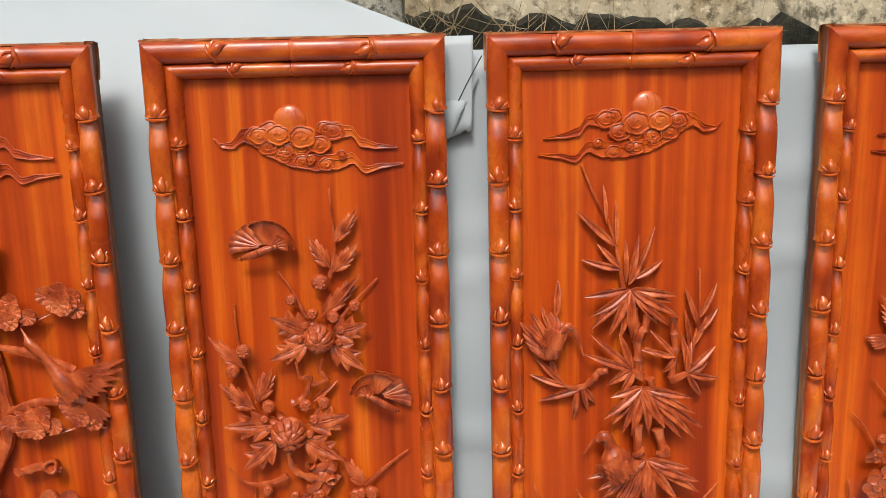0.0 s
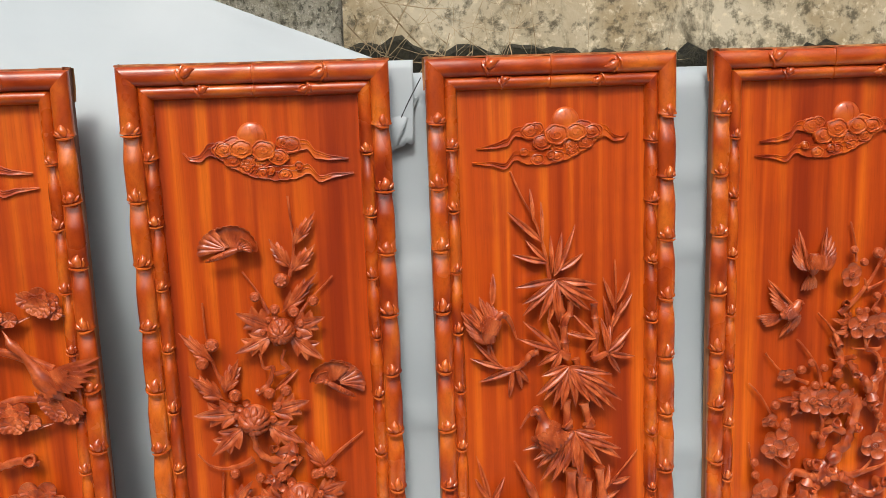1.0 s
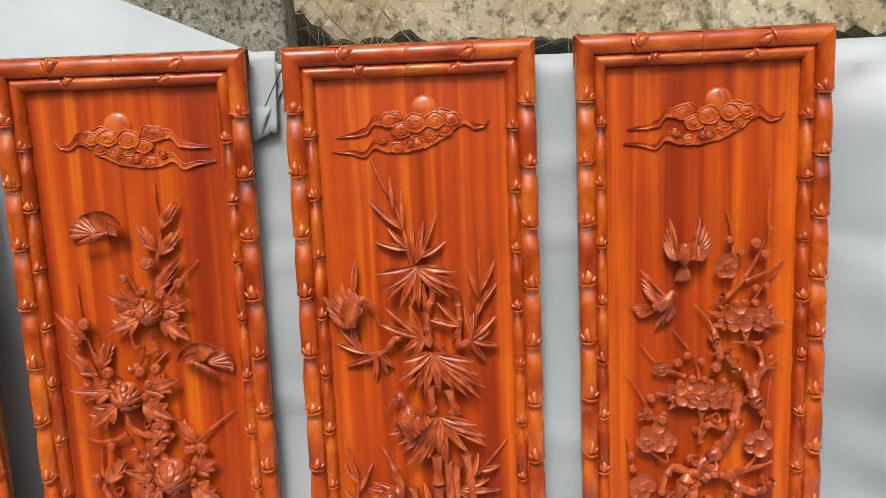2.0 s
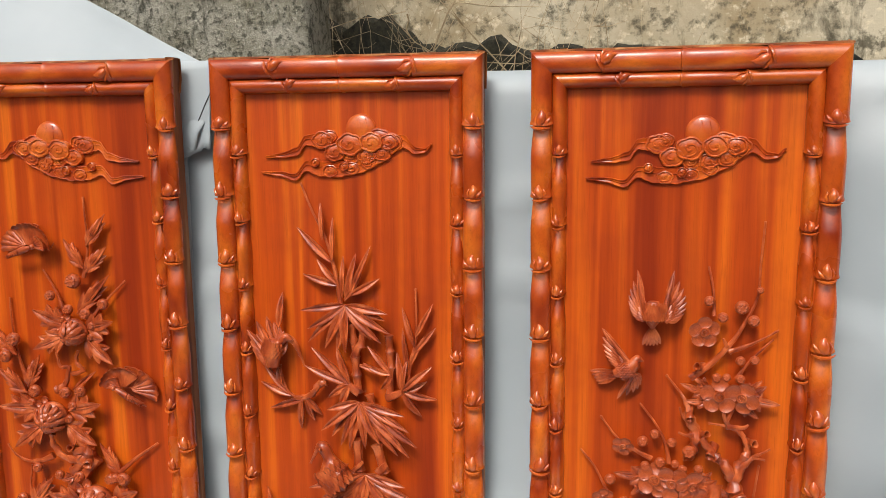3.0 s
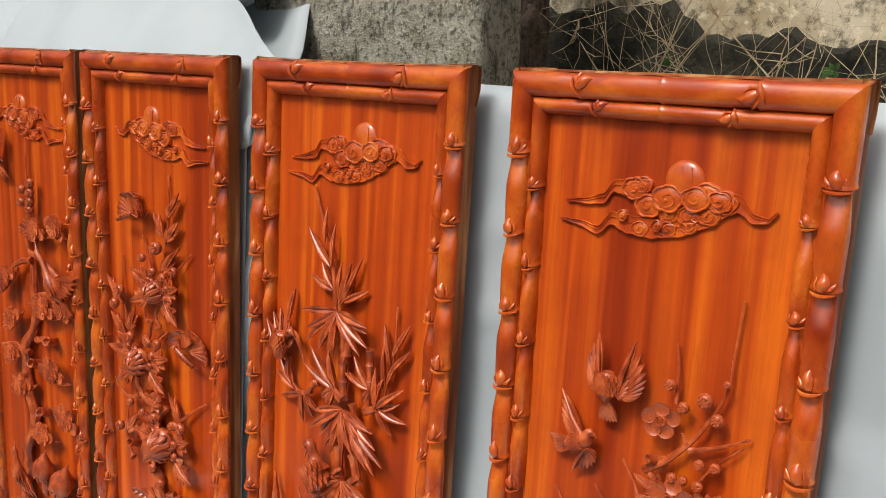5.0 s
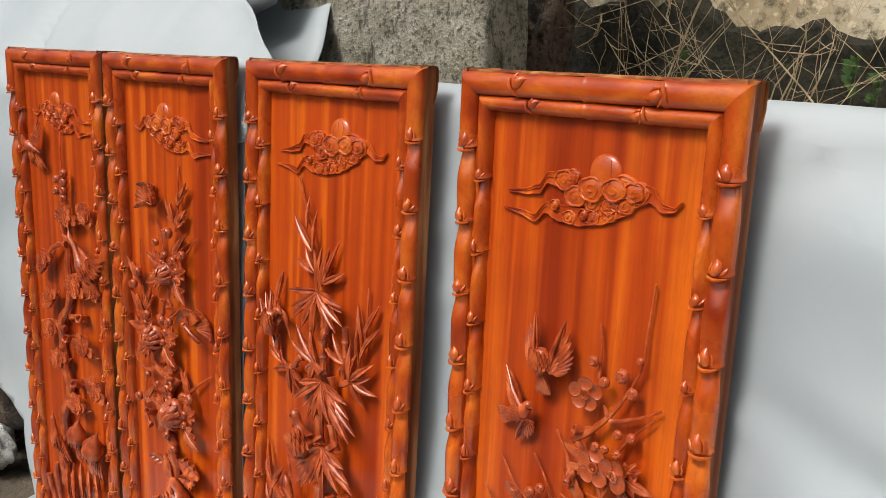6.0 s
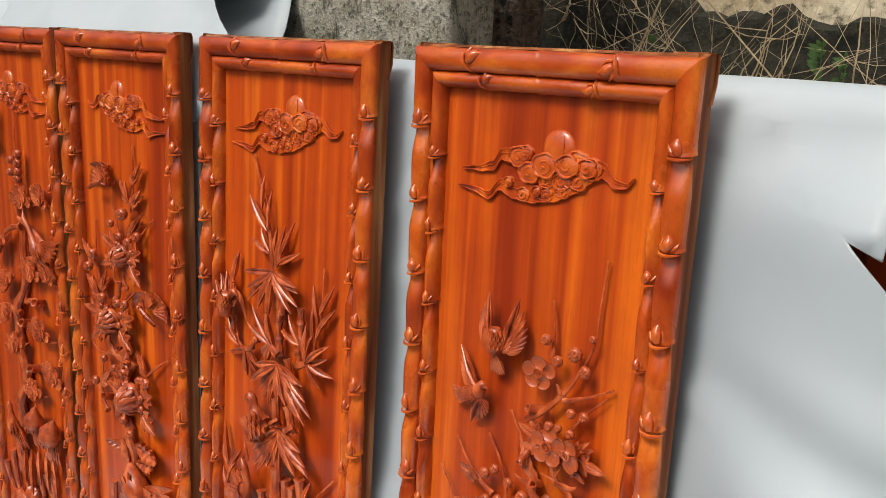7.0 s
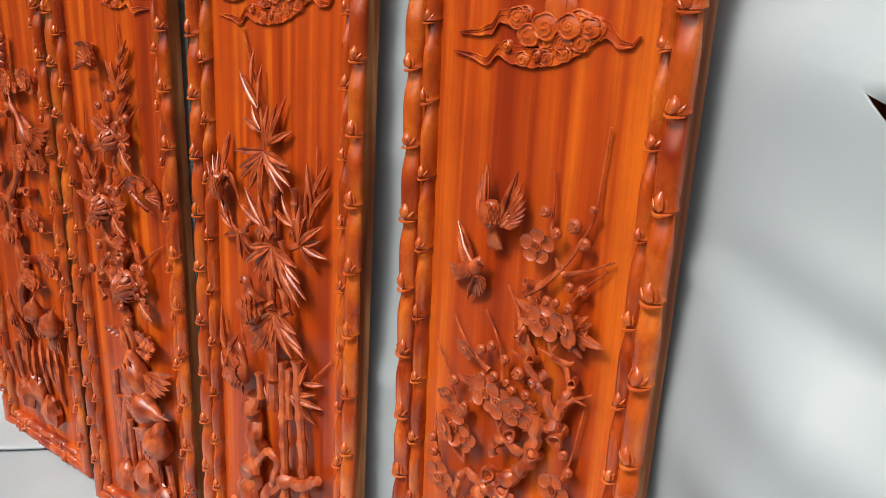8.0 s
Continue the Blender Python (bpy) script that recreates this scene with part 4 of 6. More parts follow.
stub(PANELS[3], 0.0549, 0.6347, 0.008, 0.004, 0.006)
stub(PANELS[3], 0.0502, 0.5109, 0.0063, 0.004, 0.006)
stub(PANELS[3], -0.0031, 0.6245, 0.0061, 0.004, 0.006)
stub(PANELS[3], -0.061, 0.4791, 0.0094, 0.004, 0.006)
# the bamboo panel
twig(PANELS[2], [(-0.0675, 1.0878), (-0.0503, 1.0469), (-0.0315, 1.01), (-0.0185, 0.9658), (-0.0099, 0.9146)], 0.0006, 0.004, 0.018, 0.008, 'twig', 0)
leaf(PANELS[2], -0.0345, 1.0081, -0.038, 1.0595, 0.0047, 0.006, 0.014, 0, 0)
leaf(PANELS[2], -0.021, 0.9782, -0.0208, 1.039, 0.0047, 0.006, 0.014, 0, 0)
leaf(PANELS[2], -0.0218, 0.9766, -0.0738, 1.025, 0.0098, 0.006, 0.014, 0, 0)
leaf(PANELS[2], -0.0152, 0.9465, -0.0456, 0.979, 0.0078, 0.006, 0.014, 0, 0)
leaf(PANELS[2], -0.0143, 0.9434, -0.0672, 0.9575, 0.0094, 0.006, 0.014, 0, 0)
leaf(PANELS[2], -0.0071, 0.9257, -0.0068, 0.9841, 0.0062, 0.006, 0.014, 0, 0)
leaf(PANELS[2], -0.0024, 0.9256, 0.0117, 0.9883, 0.0086, 0.006, 0.014, 0, 0)
leaf(PANELS[2], 0.0023, 0.927, 0.0333, 1.0002, 0.0062, 0.006, 0.014, 0, 0)
leaf(PANELS[2], 0.0053, 0.9301, 0.0453, 0.9534, 0.0094, 0.006, 0.014, 0, 0)
leaf(PANELS[2], -0.0039, 0.9216, 0.0193, 0.9589, 0.0078, 0.006, 0.014, 0, 0)
spray(PANELS[2], -0.0017, 0.9169, [(-0.0652, -0.0089), (-0.0549, -0.0355), (-0.0547, -0.0548), (-0.0296, -0.0629), (-0.0139, -0.0691), (0.001, -0.0679), (0.0374, -0.0489), (0.0532, -0.0518), (0.0661, -0.0386), (0.0571, -0.0207), (0.063, -0.0097), (-0.0424, -0.0375)], 0.0106, 0.002, -0.002)
spray(PANELS[2], 0.0162, 0.7756, [(-0.0457, -0.0111), (-0.0549, -0.0416), (-0.0412, -0.0522), (-0.0275, -0.0645), (-0.0146, -0.0692), (0.0093, -0.0666), (0.056, -0.0751), (0.0744, -0.0749), (0.0852, -0.0601), (0.0733, -0.0378), (0.0678, -0.0143), (0.0315, -0.0573)], 0.0117, 0, -0.006)
spray(PANELS[2], 0.0233, 0.6695, [(-0.0846, -0.0263), (-0.0688, -0.0423), (-0.0623, -0.0575), (-0.0572, -0.0795), (-0.0403, -0.0811), (-0.0207, -0.0682), (-0.0032, -0.06), (0.0096, -0.0828), (0.0449, -0.0615), (0.0758, -0.0515), (0.0739, -0.0328), (0.0599, -0.013), (-0.0462, -0.0405)], 0.0137, -0.002, -0.008)
spray(PANELS[2], 0.0025, 0.8015, [(-0.0576, 0.0507), (-0.0191, 0.0543), (-0.0669, 0.0241), (-0.0347, -0.024), (-0.0155, -0.0314), (-0.0238, -0.0111)], 0.0099, -0.002, 0.004)
spray(PANELS[2], 0.0793, 0.7949, [(-0.008, 0.0547), (0.0066, 0.0427), (0.0419, 0.0358), (0.0485, -0.0126), (0.0252, -0.0395), (0.0332, 0.0121)], 0.0087, 0, 0.01)
spray(PANELS[2], 0.0634, 0.8179, [(-0.0357, 0.0386), (-0.0526, 0.0121), (-0.0168, -0.0246), (-0.0415, 0.0142)], 0.0075, 0.002, 0.008)
twig(PANELS[2], [(0.0839, 0.794), (0.0913, 0.8385), (0.0982, 0.8726), (0.0976, 0.9403)], 0.003, 0.0006, 0.008, 0.016, 'twig', 0)
leaf(PANELS[2], 0.0966, 0.8575, 0.0778, 0.9132, 0.007, 0.008, 0.014, 0, 0)
leaf(PANELS[2], 0.0977, 0.8721, 0.1218, 0.9191, 0.007, 0.008, 0.014, 0, 0)
leaf(PANELS[2], 0.0945, 0.8478, 0.1254, 0.885, 0.007, 0.008, 0.014, 0, 0)
leaf(PANELS[2], 0.0875, 0.8184, 0.0779, 0.8825, 0.007, 0.008, 0.014, 0, 0)
leaf(PANELS[2], 0.0902, 0.8315, 0.1084, 0.8717, 0.0055, 0.008, 0.014, 0, 0)
stalk(PANELS[2], 0.0135, 0.7885, 0.0101, 0.8413, 0.0064, 0.006, 2)
stalk(PANELS[2], 0.0106, 0.8407, 0.005, 0.8888, 0.0055, 0.008, 2)
stalk(PANELS[2], 0.0196, 0.8563, 0.023, 0.8804, 0.0056, 0.004, 1)
twig(PANELS[2], [(0.0095, 0.8405), (0.014, 0.8533), (0.0201, 0.8613)], 0.006, 0.005, 0.004, 0.003, 'twig', 0)
stalk(PANELS[2], 0.0606, 0.7869, 0.0627, 0.8281, 0.0057, 0.006, 1)
stalk(PANELS[2], 0.0627, 0.8281, 0.0599, 0.8739, 0.0056, 0.006, 2)
twig(PANELS[2], [(0.0563, 0.7834), (0.0674, 0.788), (0.0799, 0.7942)], 0.0065, 0.004, 0.004, 0, 'twig', 0)
stalk(PANELS[2], 0.0138, 0.6735, 0.0114, 0.7196, 0.0074, 0.002, 1)
stalk(PANELS[2], 0.0511, 0.6721, 0.0404, 0.7135, 0.0074, 0.002, 1)
stalk(PANELS[2], 0.0362, 0.7602, 0.0292, 0.7856, 0.0057, 0.008, 1)
twig(PANELS[2], [(0.011, 0.6823), (0.0143, 0.6787)], 0.011, 0.01, -0.002, -0.002, 'twig', 0)
twig(PANELS[2], [(0.0449, 0.6827), (0.0507, 0.6765)], 0.011, 0.01, -0.002, -0.002, 'twig', 0)
twig(PANELS[2], [(0.0164, 0.7908), (0.0076, 0.7961), (0.0011, 0.8029)], 0.0075, 0.004, 0, -0.002, 'twig', 0)
twig(PANELS[2], [(-0.0332, 0.8026), (-0.0443, 0.798), (-0.0553, 0.7835), (-0.0712, 0.7757), (-0.0904, 0.778), (-0.1015, 0.795), (-0.1063, 0.8216)], 0.0055, 0.0016, 0.002, 0.014, 'twig', 1)
leaf(PANELS[2], -0.0923, 0.7805, -0.1329, 0.8224, 0.0078, 0.006, 0.016, 0, 0)
leaf(PANELS[2], -0.0883, 0.7778, -0.1386, 0.7943, 0.0078, 0.006, 0.016, 0, 0)
leaf(PANELS[2], -0.0621, 0.7778, -0.126, 0.7545, 0.0094, 0.006, 0.016, 0, 0)
leaf(PANELS[2], -0.0732, 0.7748, -0.0776, 0.7256, 0.0086, 0.006, 0.016, 0, 0)
leaf(PANELS[2], -0.0636, 0.7761, -0.0454, 0.7482, 0.0078, 0.006, 0.016, 0, 0)
leaf(PANELS[2], -0.1034, 0.7925, -0.1114, 0.8208, 0.0078, 0.006, 0.016, 0, 0)
leaf(PANELS[2], -0.0668, 0.7746, -0.0566, 0.7385, 0.007, 0.006, 0.016, 0, 0)
flyer(PANELS[2], [(-0.1107, 0.8243), (-0.1091, 0.8519), (-0.0982, 0.8596), (-0.0896, 0.8682), (-0.0795, 0.8639)], 0.0155, [((-0.106, 0.8274), (-0.1543, 0.8743), (-0.1217, 0.8231), 7), ((-0.1044, 0.8323), (-0.1386, 0.8867), (-0.1185, 0.8295), 7), ((-0.1029, 0.842), (-0.1231, 0.895), (-0.0919, 0.8497), 8)], None, 0, True)
leaf(PANELS[2], -0.1038, 0.8796, -0.0991, 0.9299, 0.0094, 0.004, 0.014, 0, 0)
twig(PANELS[2], [(-0.0916, 0.8669), (-0.0807, 0.8617), (-0.0727, 0.8453), (-0.0655, 0.8238)], 0.0058, 0.0008, 0, 0.004, 'beak', 0)
flyer(PANELS[2], [(0.0002, 0.6587), (-0.0194, 0.668), (-0.0294, 0.6957), (-0.0383, 0.7079), (-0.0487, 0.7015)], 0.0251, [((-0.0144, 0.6627), (0.0144, 0.6736), (0.0102, 0.6411), 5)], None, -0.002, True)
twig(PANELS[2], [(-0.0413, 0.7075), (-0.0508, 0.6977), (-0.0627, 0.6759)], 0.0042, 0.0006, -0.002, 0.008, 'beak', 0)
stalk(PANELS[2], 0.0177, 0.5553, 0.0176, 0.6028, 0.0093, 0, 1)
stalk(PANELS[2], 0.0165, 0.4996, 0.0174, 0.5485, 0.0093, 0.002, 1)
stalk(PANELS[2], -0.0185, 0.5051, -0.0235, 0.5476, 0.0068, 0.004, 1)
stalk(PANELS[2], 0.0467, 0.4939, 0.0476, 0.5792, 0.0077, 0.008, 2)
flyer(PANELS[2], [(-0.0917, 0.5257), (-0.0579, 0.5364), (-0.0442, 0.5578), (-0.0521, 0.5813), (-0.0587, 0.5956)], 0.0199, [((-0.0414, 0.5427), (-0.0995, 0.5483), (-0.0851, 0.5122), 8), ((-0.0411, 0.5467), (-0.0893, 0.5592), (-0.0915, 0.5277), 6)], None, -0.004, True)
twig(PANELS[2], [(-0.0551, 0.5873), (-0.0635, 0.6028), (-0.0735, 0.6215)], 0.004, 0.0006, 0, 0.008, 'beak', 0)
twig(PANELS[2], [(-0.1226, 0.5146), (-0.1149, 0.5558), (-0.1176, 0.5838)], 0.0035, 0.001, 0.008, 0.012, 'twig', 0)
leaf(PANELS[2], -0.1137, 0.5593, -0.1339, 0.6312, 0.0078, 0.006, 0.014, 0, 0)
leaf(PANELS[2], -0.1157, 0.5575, -0.1376, 0.594, 0.0078, 0.006, 0.014, 0, 0)
leaf(PANELS[2], -0.112, 0.5572, -0.0895, 0.5916, 0.007, 0.006, 0.014, 0, 0)
leaf(PANELS[2], -0.1113, 0.5132, -0.1385, 0.5444, 0.0094, 0.006, 0.014, 0, 0)
leaf(PANELS[2], -0.1128, 0.5453, -0.0929, 0.5839, 0.0055, 0.006, 0.014, 0, 0)
twig(PANELS[2], [(0.0267, 0.5097), (0.0511, 0.5326), (0.0879, 0.5683), (0.134, 0.6209)], 0.0042, 0.0006, 0.006, 0.016, 'twig', 0)
leaf(PANELS[2], 0.0747, 0.5611, 0.0849, 0.6001, 0.0078, 0.002, 0.012, 0, 0)
leaf(PANELS[2], 0.0868, 0.5719, 0.1204, 0.5769, 0.0078, 0.002, 0.012, 0, 0)
leaf(PANELS[2], 0.0542, 0.539, 0.1202, 0.5347, 0.0094, 0.002, 0.012, 0, 0)
leaf(PANELS[2], 0.0522, 0.5362, 0.102, 0.502, 0.0094, 0.002, 0.012, 0, 0)
leaf(PANELS[2], 0.0602, 0.5425, 0.1028, 0.5544, 0.0078, 0.002, 0.012, 0, 0)
leaf(PANELS[2], 0.0081, 0.5034, -0.0072, 0.5528, 0.0094, 0.002, 0.012, 0, 0)
leaf(PANELS[2], 0.0098, 0.5012, -0.0237, 0.5343, 0.0078, 0.002, 0.012, 0, 0)
# the chrysanthemum panel
twig(PANELS[1], [(0.035, 1.0656), (0.0381, 1.0227), (0.0392, 0.9838), (0.0311, 0.9447)], 0.0006, 0.0034, 0.018, 0.01, 'twig', 0)
frond(PANELS[1], 0.0399, 0.9924, 0.074, 1.041, 0.017, 0.01, 0.008, 3)
frond(PANELS[1], 0.0321, 0.9583, 0.0036, 1.0033, 0.02, 0.01, 0.008, 3)
frond(PANELS[1], 0.0348, 0.9519, 0.0719, 0.9918, 0.021, 0.01, 0.008, 3)
frond(PANELS[1], 0.0162, 0.8888, 0.073, 0.9487, 0.022, 0.01, 0.008, 3)
twig(PANELS[1], [(-0.0392, 0.954), (-0.0189, 0.9232), (-0.004, 0.8889)], 0.0008, 0.004, 0.016, 0.008, 'twig', 0)
twig(PANELS[1], [(0.0948, 0.9398), (0.0585, 0.9043), (0.0405, 0.8824)], 0.0008, 0.004, 0.016, 0.008, 'twig', 0)
knob(PANELS[1], 0.0182, 0.9403, 0.0119, 0.002)
knob(PANELS[1], -0.0219, 0.9172, 0.008, 0.002)
knob(PANELS[1], 0.0638, 0.9061, 0.0088, 0.002)
knob(PANELS[1], 0.0059, 0.8963, 0.008, 0.002)
knob(PANELS[1], 0.0339, 0.8905, 0.0089, 0.002)
knob(PANELS[1], -0.0049, 0.8807, 0.0056, 0.002)
knob(PANELS[1], 0.043, 0.8724, 0.0065, 0.002)
knob(PANELS[1], -0.0137, 0.8617, 0.0056, 0.002)
knob(PANELS[1], 0.0398, 0.8547, 0.0057, 0.002)
knob(PANELS[1], -0.0906, 0.8469, 0.0106, 0.002)
knob(PANELS[1], -0.1072, 0.8191, 0.0099, 0.002)
knob(PANELS[1], -0.0622, 0.7651, 0.01, 0.002)
knob(PANELS[1], -0.0108, 0.7645, 0.0092, 0.002)
knob(PANELS[1], 0.0144, 0.7676, 0.0092, 0.002)
knob(PANELS[1], -0.0689, 0.7469, 0.0067, 0.002)
knob(PANELS[1], -0.0002, 0.7439, 0.0076, 0.002)
knob(PANELS[1], -0.0621, 0.7314, 0.0059, 0.002)
knob(PANELS[1], -0.0076, 0.7222, 0.0068, 0.002)
knob(PANELS[1], 0.061, 0.6291, 0.0079, 0.002)
knob(PANELS[1], 0.074, 0.6302, 0.0088, 0.002)
mum(PANELS[1], 0.0132, 0.8623, 0.0234, 0.002)
frond(PANELS[1], 0.0001, 0.868, -0.0516, 0.8949, 0.04, 0.006, -0.002, 2)
frond(PANELS[1], -0.003, 0.8551, -0.0564, 0.8323, 0.034, 0.006, -0.002, 2)
frond(PANELS[1], 0.0279, 0.8539, 0.0746, 0.8139, 0.036, 0.006, -0.002, 2)
frond(PANELS[1], 0.0324, 0.8667, 0.0797, 0.8803, 0.036, 0.006, -0.002, 2)
twig(PANELS[1], [(-0.0205, 0.8287), (-0.0156, 0.8055), (-0.0032, 0.805), (-0.0109, 0.7787), (-0.0273, 0.7661)], 0.002, 0.006, 0.002, 0.006, 'twig', 1)
twig(PANELS[1], [(0.0169, 0.8321), (0.0113, 0.8151), (0.0199, 0.8007), (-0.0008, 0.7933)], 0.003, 0.004, 0.002, 0.006, 'twig', 2)
twig(PANELS[1], [(-0.1021, 0.9089), (-0.1002, 0.8612), (-0.0914, 0.8115), (-0.0808, 0.7844)], 0.0006, 0.004, 0.018, 0.01, 'twig', 0)
frond(PANELS[1], -0.0932, 0.8197, -0.1385, 0.8671, 0.02, 0.01, 0.008, 3)
frond(PANELS[1], -0.0819, 0.7592, -0.1292, 0.7988, 0.026, 0.01, 0.008, 3)
frond(PANELS[1], -0.0788, 0.7692, -0.0541, 0.8205, 0.024, 0.01, 0.008, 3)
leaf(PANELS[1], -0.0029, 0.7659, 0.0346, 0.7963, 0.008, 0.01, 0.014, 0, 0)
mum(PANELS[1], -0.0358, 0.7252, 0.0274, 0.002)
frond(PANELS[1], -0.0561, 0.7362, -0.1248, 0.7386, 0.042, 0.006, -0.002, 2)
frond(PANELS[1], -0.0562, 0.7107, -0.1032, 0.6721, 0.038, 0.006, -0.002, 2)
frond(PANELS[1], -0.015, 0.7122, 0.0365, 0.6827, 0.04, 0.006, -0.002, 2)
frond(PANELS[1], -0.0098, 0.7341, 0.0491, 0.7493, 0.04, 0.006, -0.002, 2)
twig(PANELS[1], [(-0.037, 0.6994), (-0.0337, 0.6752), (-0.011, 0.6568), (0.0209, 0.657)], 0.0045, 0.006, -0.004, 0.002, 'twig', 1)
twig(PANELS[1], [(0.0219, 0.6811), (0.0178, 0.6631), (0.0029, 0.6517)], 0.008, 0.007, 0, 0.002, 'twig', 1)
stub(PANELS[1], -0.0094, 0.6736, 0.0052, 0.004, 0.006)
stub(PANELS[1], 0.0191, 0.6557, 0.007, 0.002, -0.006)
twig(PANELS[1], [(-0.1254, 0.6721), (-0.1063, 0.6521), (-0.0747, 0.6471), (-0.042, 0.6595)], 0.0008, 0.0055, 0.01, 0.004, 'twig', 1)
knob(PANELS[1], -0.0717, 0.638, 0.0079, 0.004)
frond(PANELS[1], 0.0673, 0.6333, 0.0359, 0.6831, 0.02, 0.01, 0.008, 3)
twig(PANELS[1], [(0.0674, 0.6376), (0.0943, 0.6609), (0.1291, 0.6855)], 0.004, 0.0006, 0.008, 0.016, 'twig', 0)
butterfly(PANELS[1], -0.0552, 0.9906, 0.0888, -6.1, 1, 0.004)
butterfly(PANELS[1], 0.0923, 0.7727, 0.0864, 20.5, -1, 0.004)
mum(PANELS[1], 0.0263, 0.5856, 0.0346, 0.002)
frond(PANELS[1], -0.0003, 0.5827, -0.053, 0.5976, 0.04, 0.006, -0.002, 2)
frond(PANELS[1], -0.0005, 0.5629, -0.0313, 0.5323, 0.036, 0.006, -0.002, 2)
frond(PANELS[1], 0.0497, 0.5615, 0.1045, 0.5355, 0.044, 0.006, -0.002, 2)
frond(PANELS[1], 0.0554, 0.5907, 0.0989, 0.6113, 0.038, 0.006, -0.002, 2)
knob(PANELS[1], 0.0762, 0.6276, 0.0098, 0.002)
knob(PANELS[1], 0.0525, 0.6271, 0.0087, 0.002)
knob(PANELS[1], 0.0009, 0.6284, 0.0097, 0.002)
knob(PANELS[1], -0.0333, 0.6289, 0.0077, 0.002)
knob(PANELS[1], 0.0562, 0.5923, 0.0078, 0.002)
knob(PANELS[1], -0.0158, 0.5831, 0.0078, 0.002)
knob(PANELS[1], -0.1012, 0.5852, 0.0097, 0.002)
knob(PANELS[1], 0.0143, 0.6094, 0.0078, 0.002)
knob(PANELS[1], -0.014, 0.5661, 0.0078, 0.002)
knob(PANELS[1], 0.0559, 0.5706, 0.0078, 0.002)
twig(PANELS[1], [(-0.0668, 0.5308), (-0.0876, 0.5549), (-0.0943, 0.5833), (-0.0908, 0.6358)], 0.006, 0.0006, 0.002, 0.016, 'twig', 1)
frond(PANELS[1], -0.0882, 0.5742, -0.0461, 0.6235, 0.026, 0.006, 0.004, 3)
stub(PANELS[1], -0.0657, 0.5607, 0.0068, 0.004, 0.006)
frond(PANELS[1], -0.0115, 0.6259, -0.0292, 0.6215, 0.018, 0.004, 0, 1)
twig(PANELS[1], [(-0.01, 0.6363), (0.0083, 0.6558), (-0.0011, 0.6683), (0.0253, 0.6792)], 0.007, 0.006, 0.004, 0, 'twig', 2)
# the cloud and sun at the head of each panel
cloud(PANELS[1], 0.0139, 1.1289, -1, 2)
cloud(PANELS[2], -0.0039, 1.1353, 1, 3)
cloud(PANELS[3], 0, 1.1282, 1, 4)
# lower pieces
leaf(PANELS[1], 0.013, 0.478, 0.117, 0.484, 0.0425, 0.01, -0.008, 5, 0)
leaf(PANELS[1], -0.01, 0.458, -0.058, 0.475, 0.03, 0.01, -0.008, 5, 0)
leaf(PANELS[1], 0.021, 0.445, 0.08, 0.456, 0.035, 0.008, 0.008, 5, 0)
knob(PANELS[1], -0.006, 0.529, 0.009, 0.002)
knob(PANELS[1], 0.016, 0.506, 0.009, 0.002)
twig(PANELS[1], [(0.027, 0.657), (-0.034, 0.571), (-0.004, 0.508), (0.006, 0.439), (-0.035, 0.296), (-0.052, 0.111)], 0.01, 0.013, 0.01, 0.012, 'trunk', 2)
bird(PANELS[1], 0.04, 0.4, 0.1, 140.0, wings=((-70, -20, 6),), flip=1, y=0.0, tail=6, fat=1.5)
bird(PANELS[1], 0.066, 0.342, 0.1, 95.0, wings=((-170, -130, 6),), flip=-1, y=-0.002, tail=6, fat=1.5)
bird(PANELS[1], 0.102, 0.281, 0.1, 25.0, wings=((130, 175, 7),), flip=-1, y=-0.002, tail=6, fat=1.7)
stalk(PANELS[2], 0.041, 0.344, 0.035, 0.59, 0.008, 0.004, 5)
stalk(PANELS[2], 0.088, 0.366, 0.066, 0.6, 0.008, 0.006, 5)
leaf(PANELS[2], -0.065, 0.492, -0.097, 0.54, 0.014, 0.002, 0.01, 0, 0)
twig(PANELS[2], [(-0.046, 0.288), (-0.052, 0.342), (-0.035, 0.405), (-0.042, 0.462), (-0.041, 0.499)], 0.022, 0.013, 0.008, 0.006, 'tree_stump', 2)
twig(PANELS[2], [(-0.008, 0.321), (0.036, 0.375), (0.078, 0.385), (0.125, 0.418)], 0.014, 0.008, 0.004, 0.0, 'rock', 3)
twig(PANELS[2], [(-0.021, 0.385), (0.009, 0.42), (0.031, 0.408), (0.016, 0.358)], 0.007, 0.007, -0.006, -0.004, 'root', 1)
# the pine panel
cloud(PANELS[0], 0.0125, 1.125, -1, 1)
twig(PANELS[0], [(0.013, 1.089), (0.01, 1.027), (0.013, 0.99)], 0.001, 0.003, 0.014, 0.014, 'twig', 0)
bird(PANELS[0], -0.094, 1.049, 0.06, 100.0, wings=((-80, -20, 6), (30, 80, 6)), y=0.004, tail=4)
knob(PANELS[0], 0.038, 1.0, 0.01, 0.004)
knob(PANELS[0], 0.036, 0.981, 0.01, 0.004)
knob(PANELS[0], 0.034, 0.962, 0.01, 0.004)
knob(PANELS[0], 0.032, 0.945, 0.01, 0.004)
knob(PANELS[0], 0.007, 0.984, 0.01, 0.004)
knob(PANELS[0], 0.004, 0.958, 0.01, 0.004)
tuft(PANELS[0], 0.044, 0.889, 0.036, 0.0, 0.002, 10)
tuft(PANELS[0], -0.059, 0.774, 0.032, -40.0, 0.002, 10)
tuft(PANELS[0], 0.118, 0.912, 0.024, 30.0, 0.002, 10)
tuft(PANELS[0], -0.043, 0.689, 0.03, -40.0, 0.002, 10)
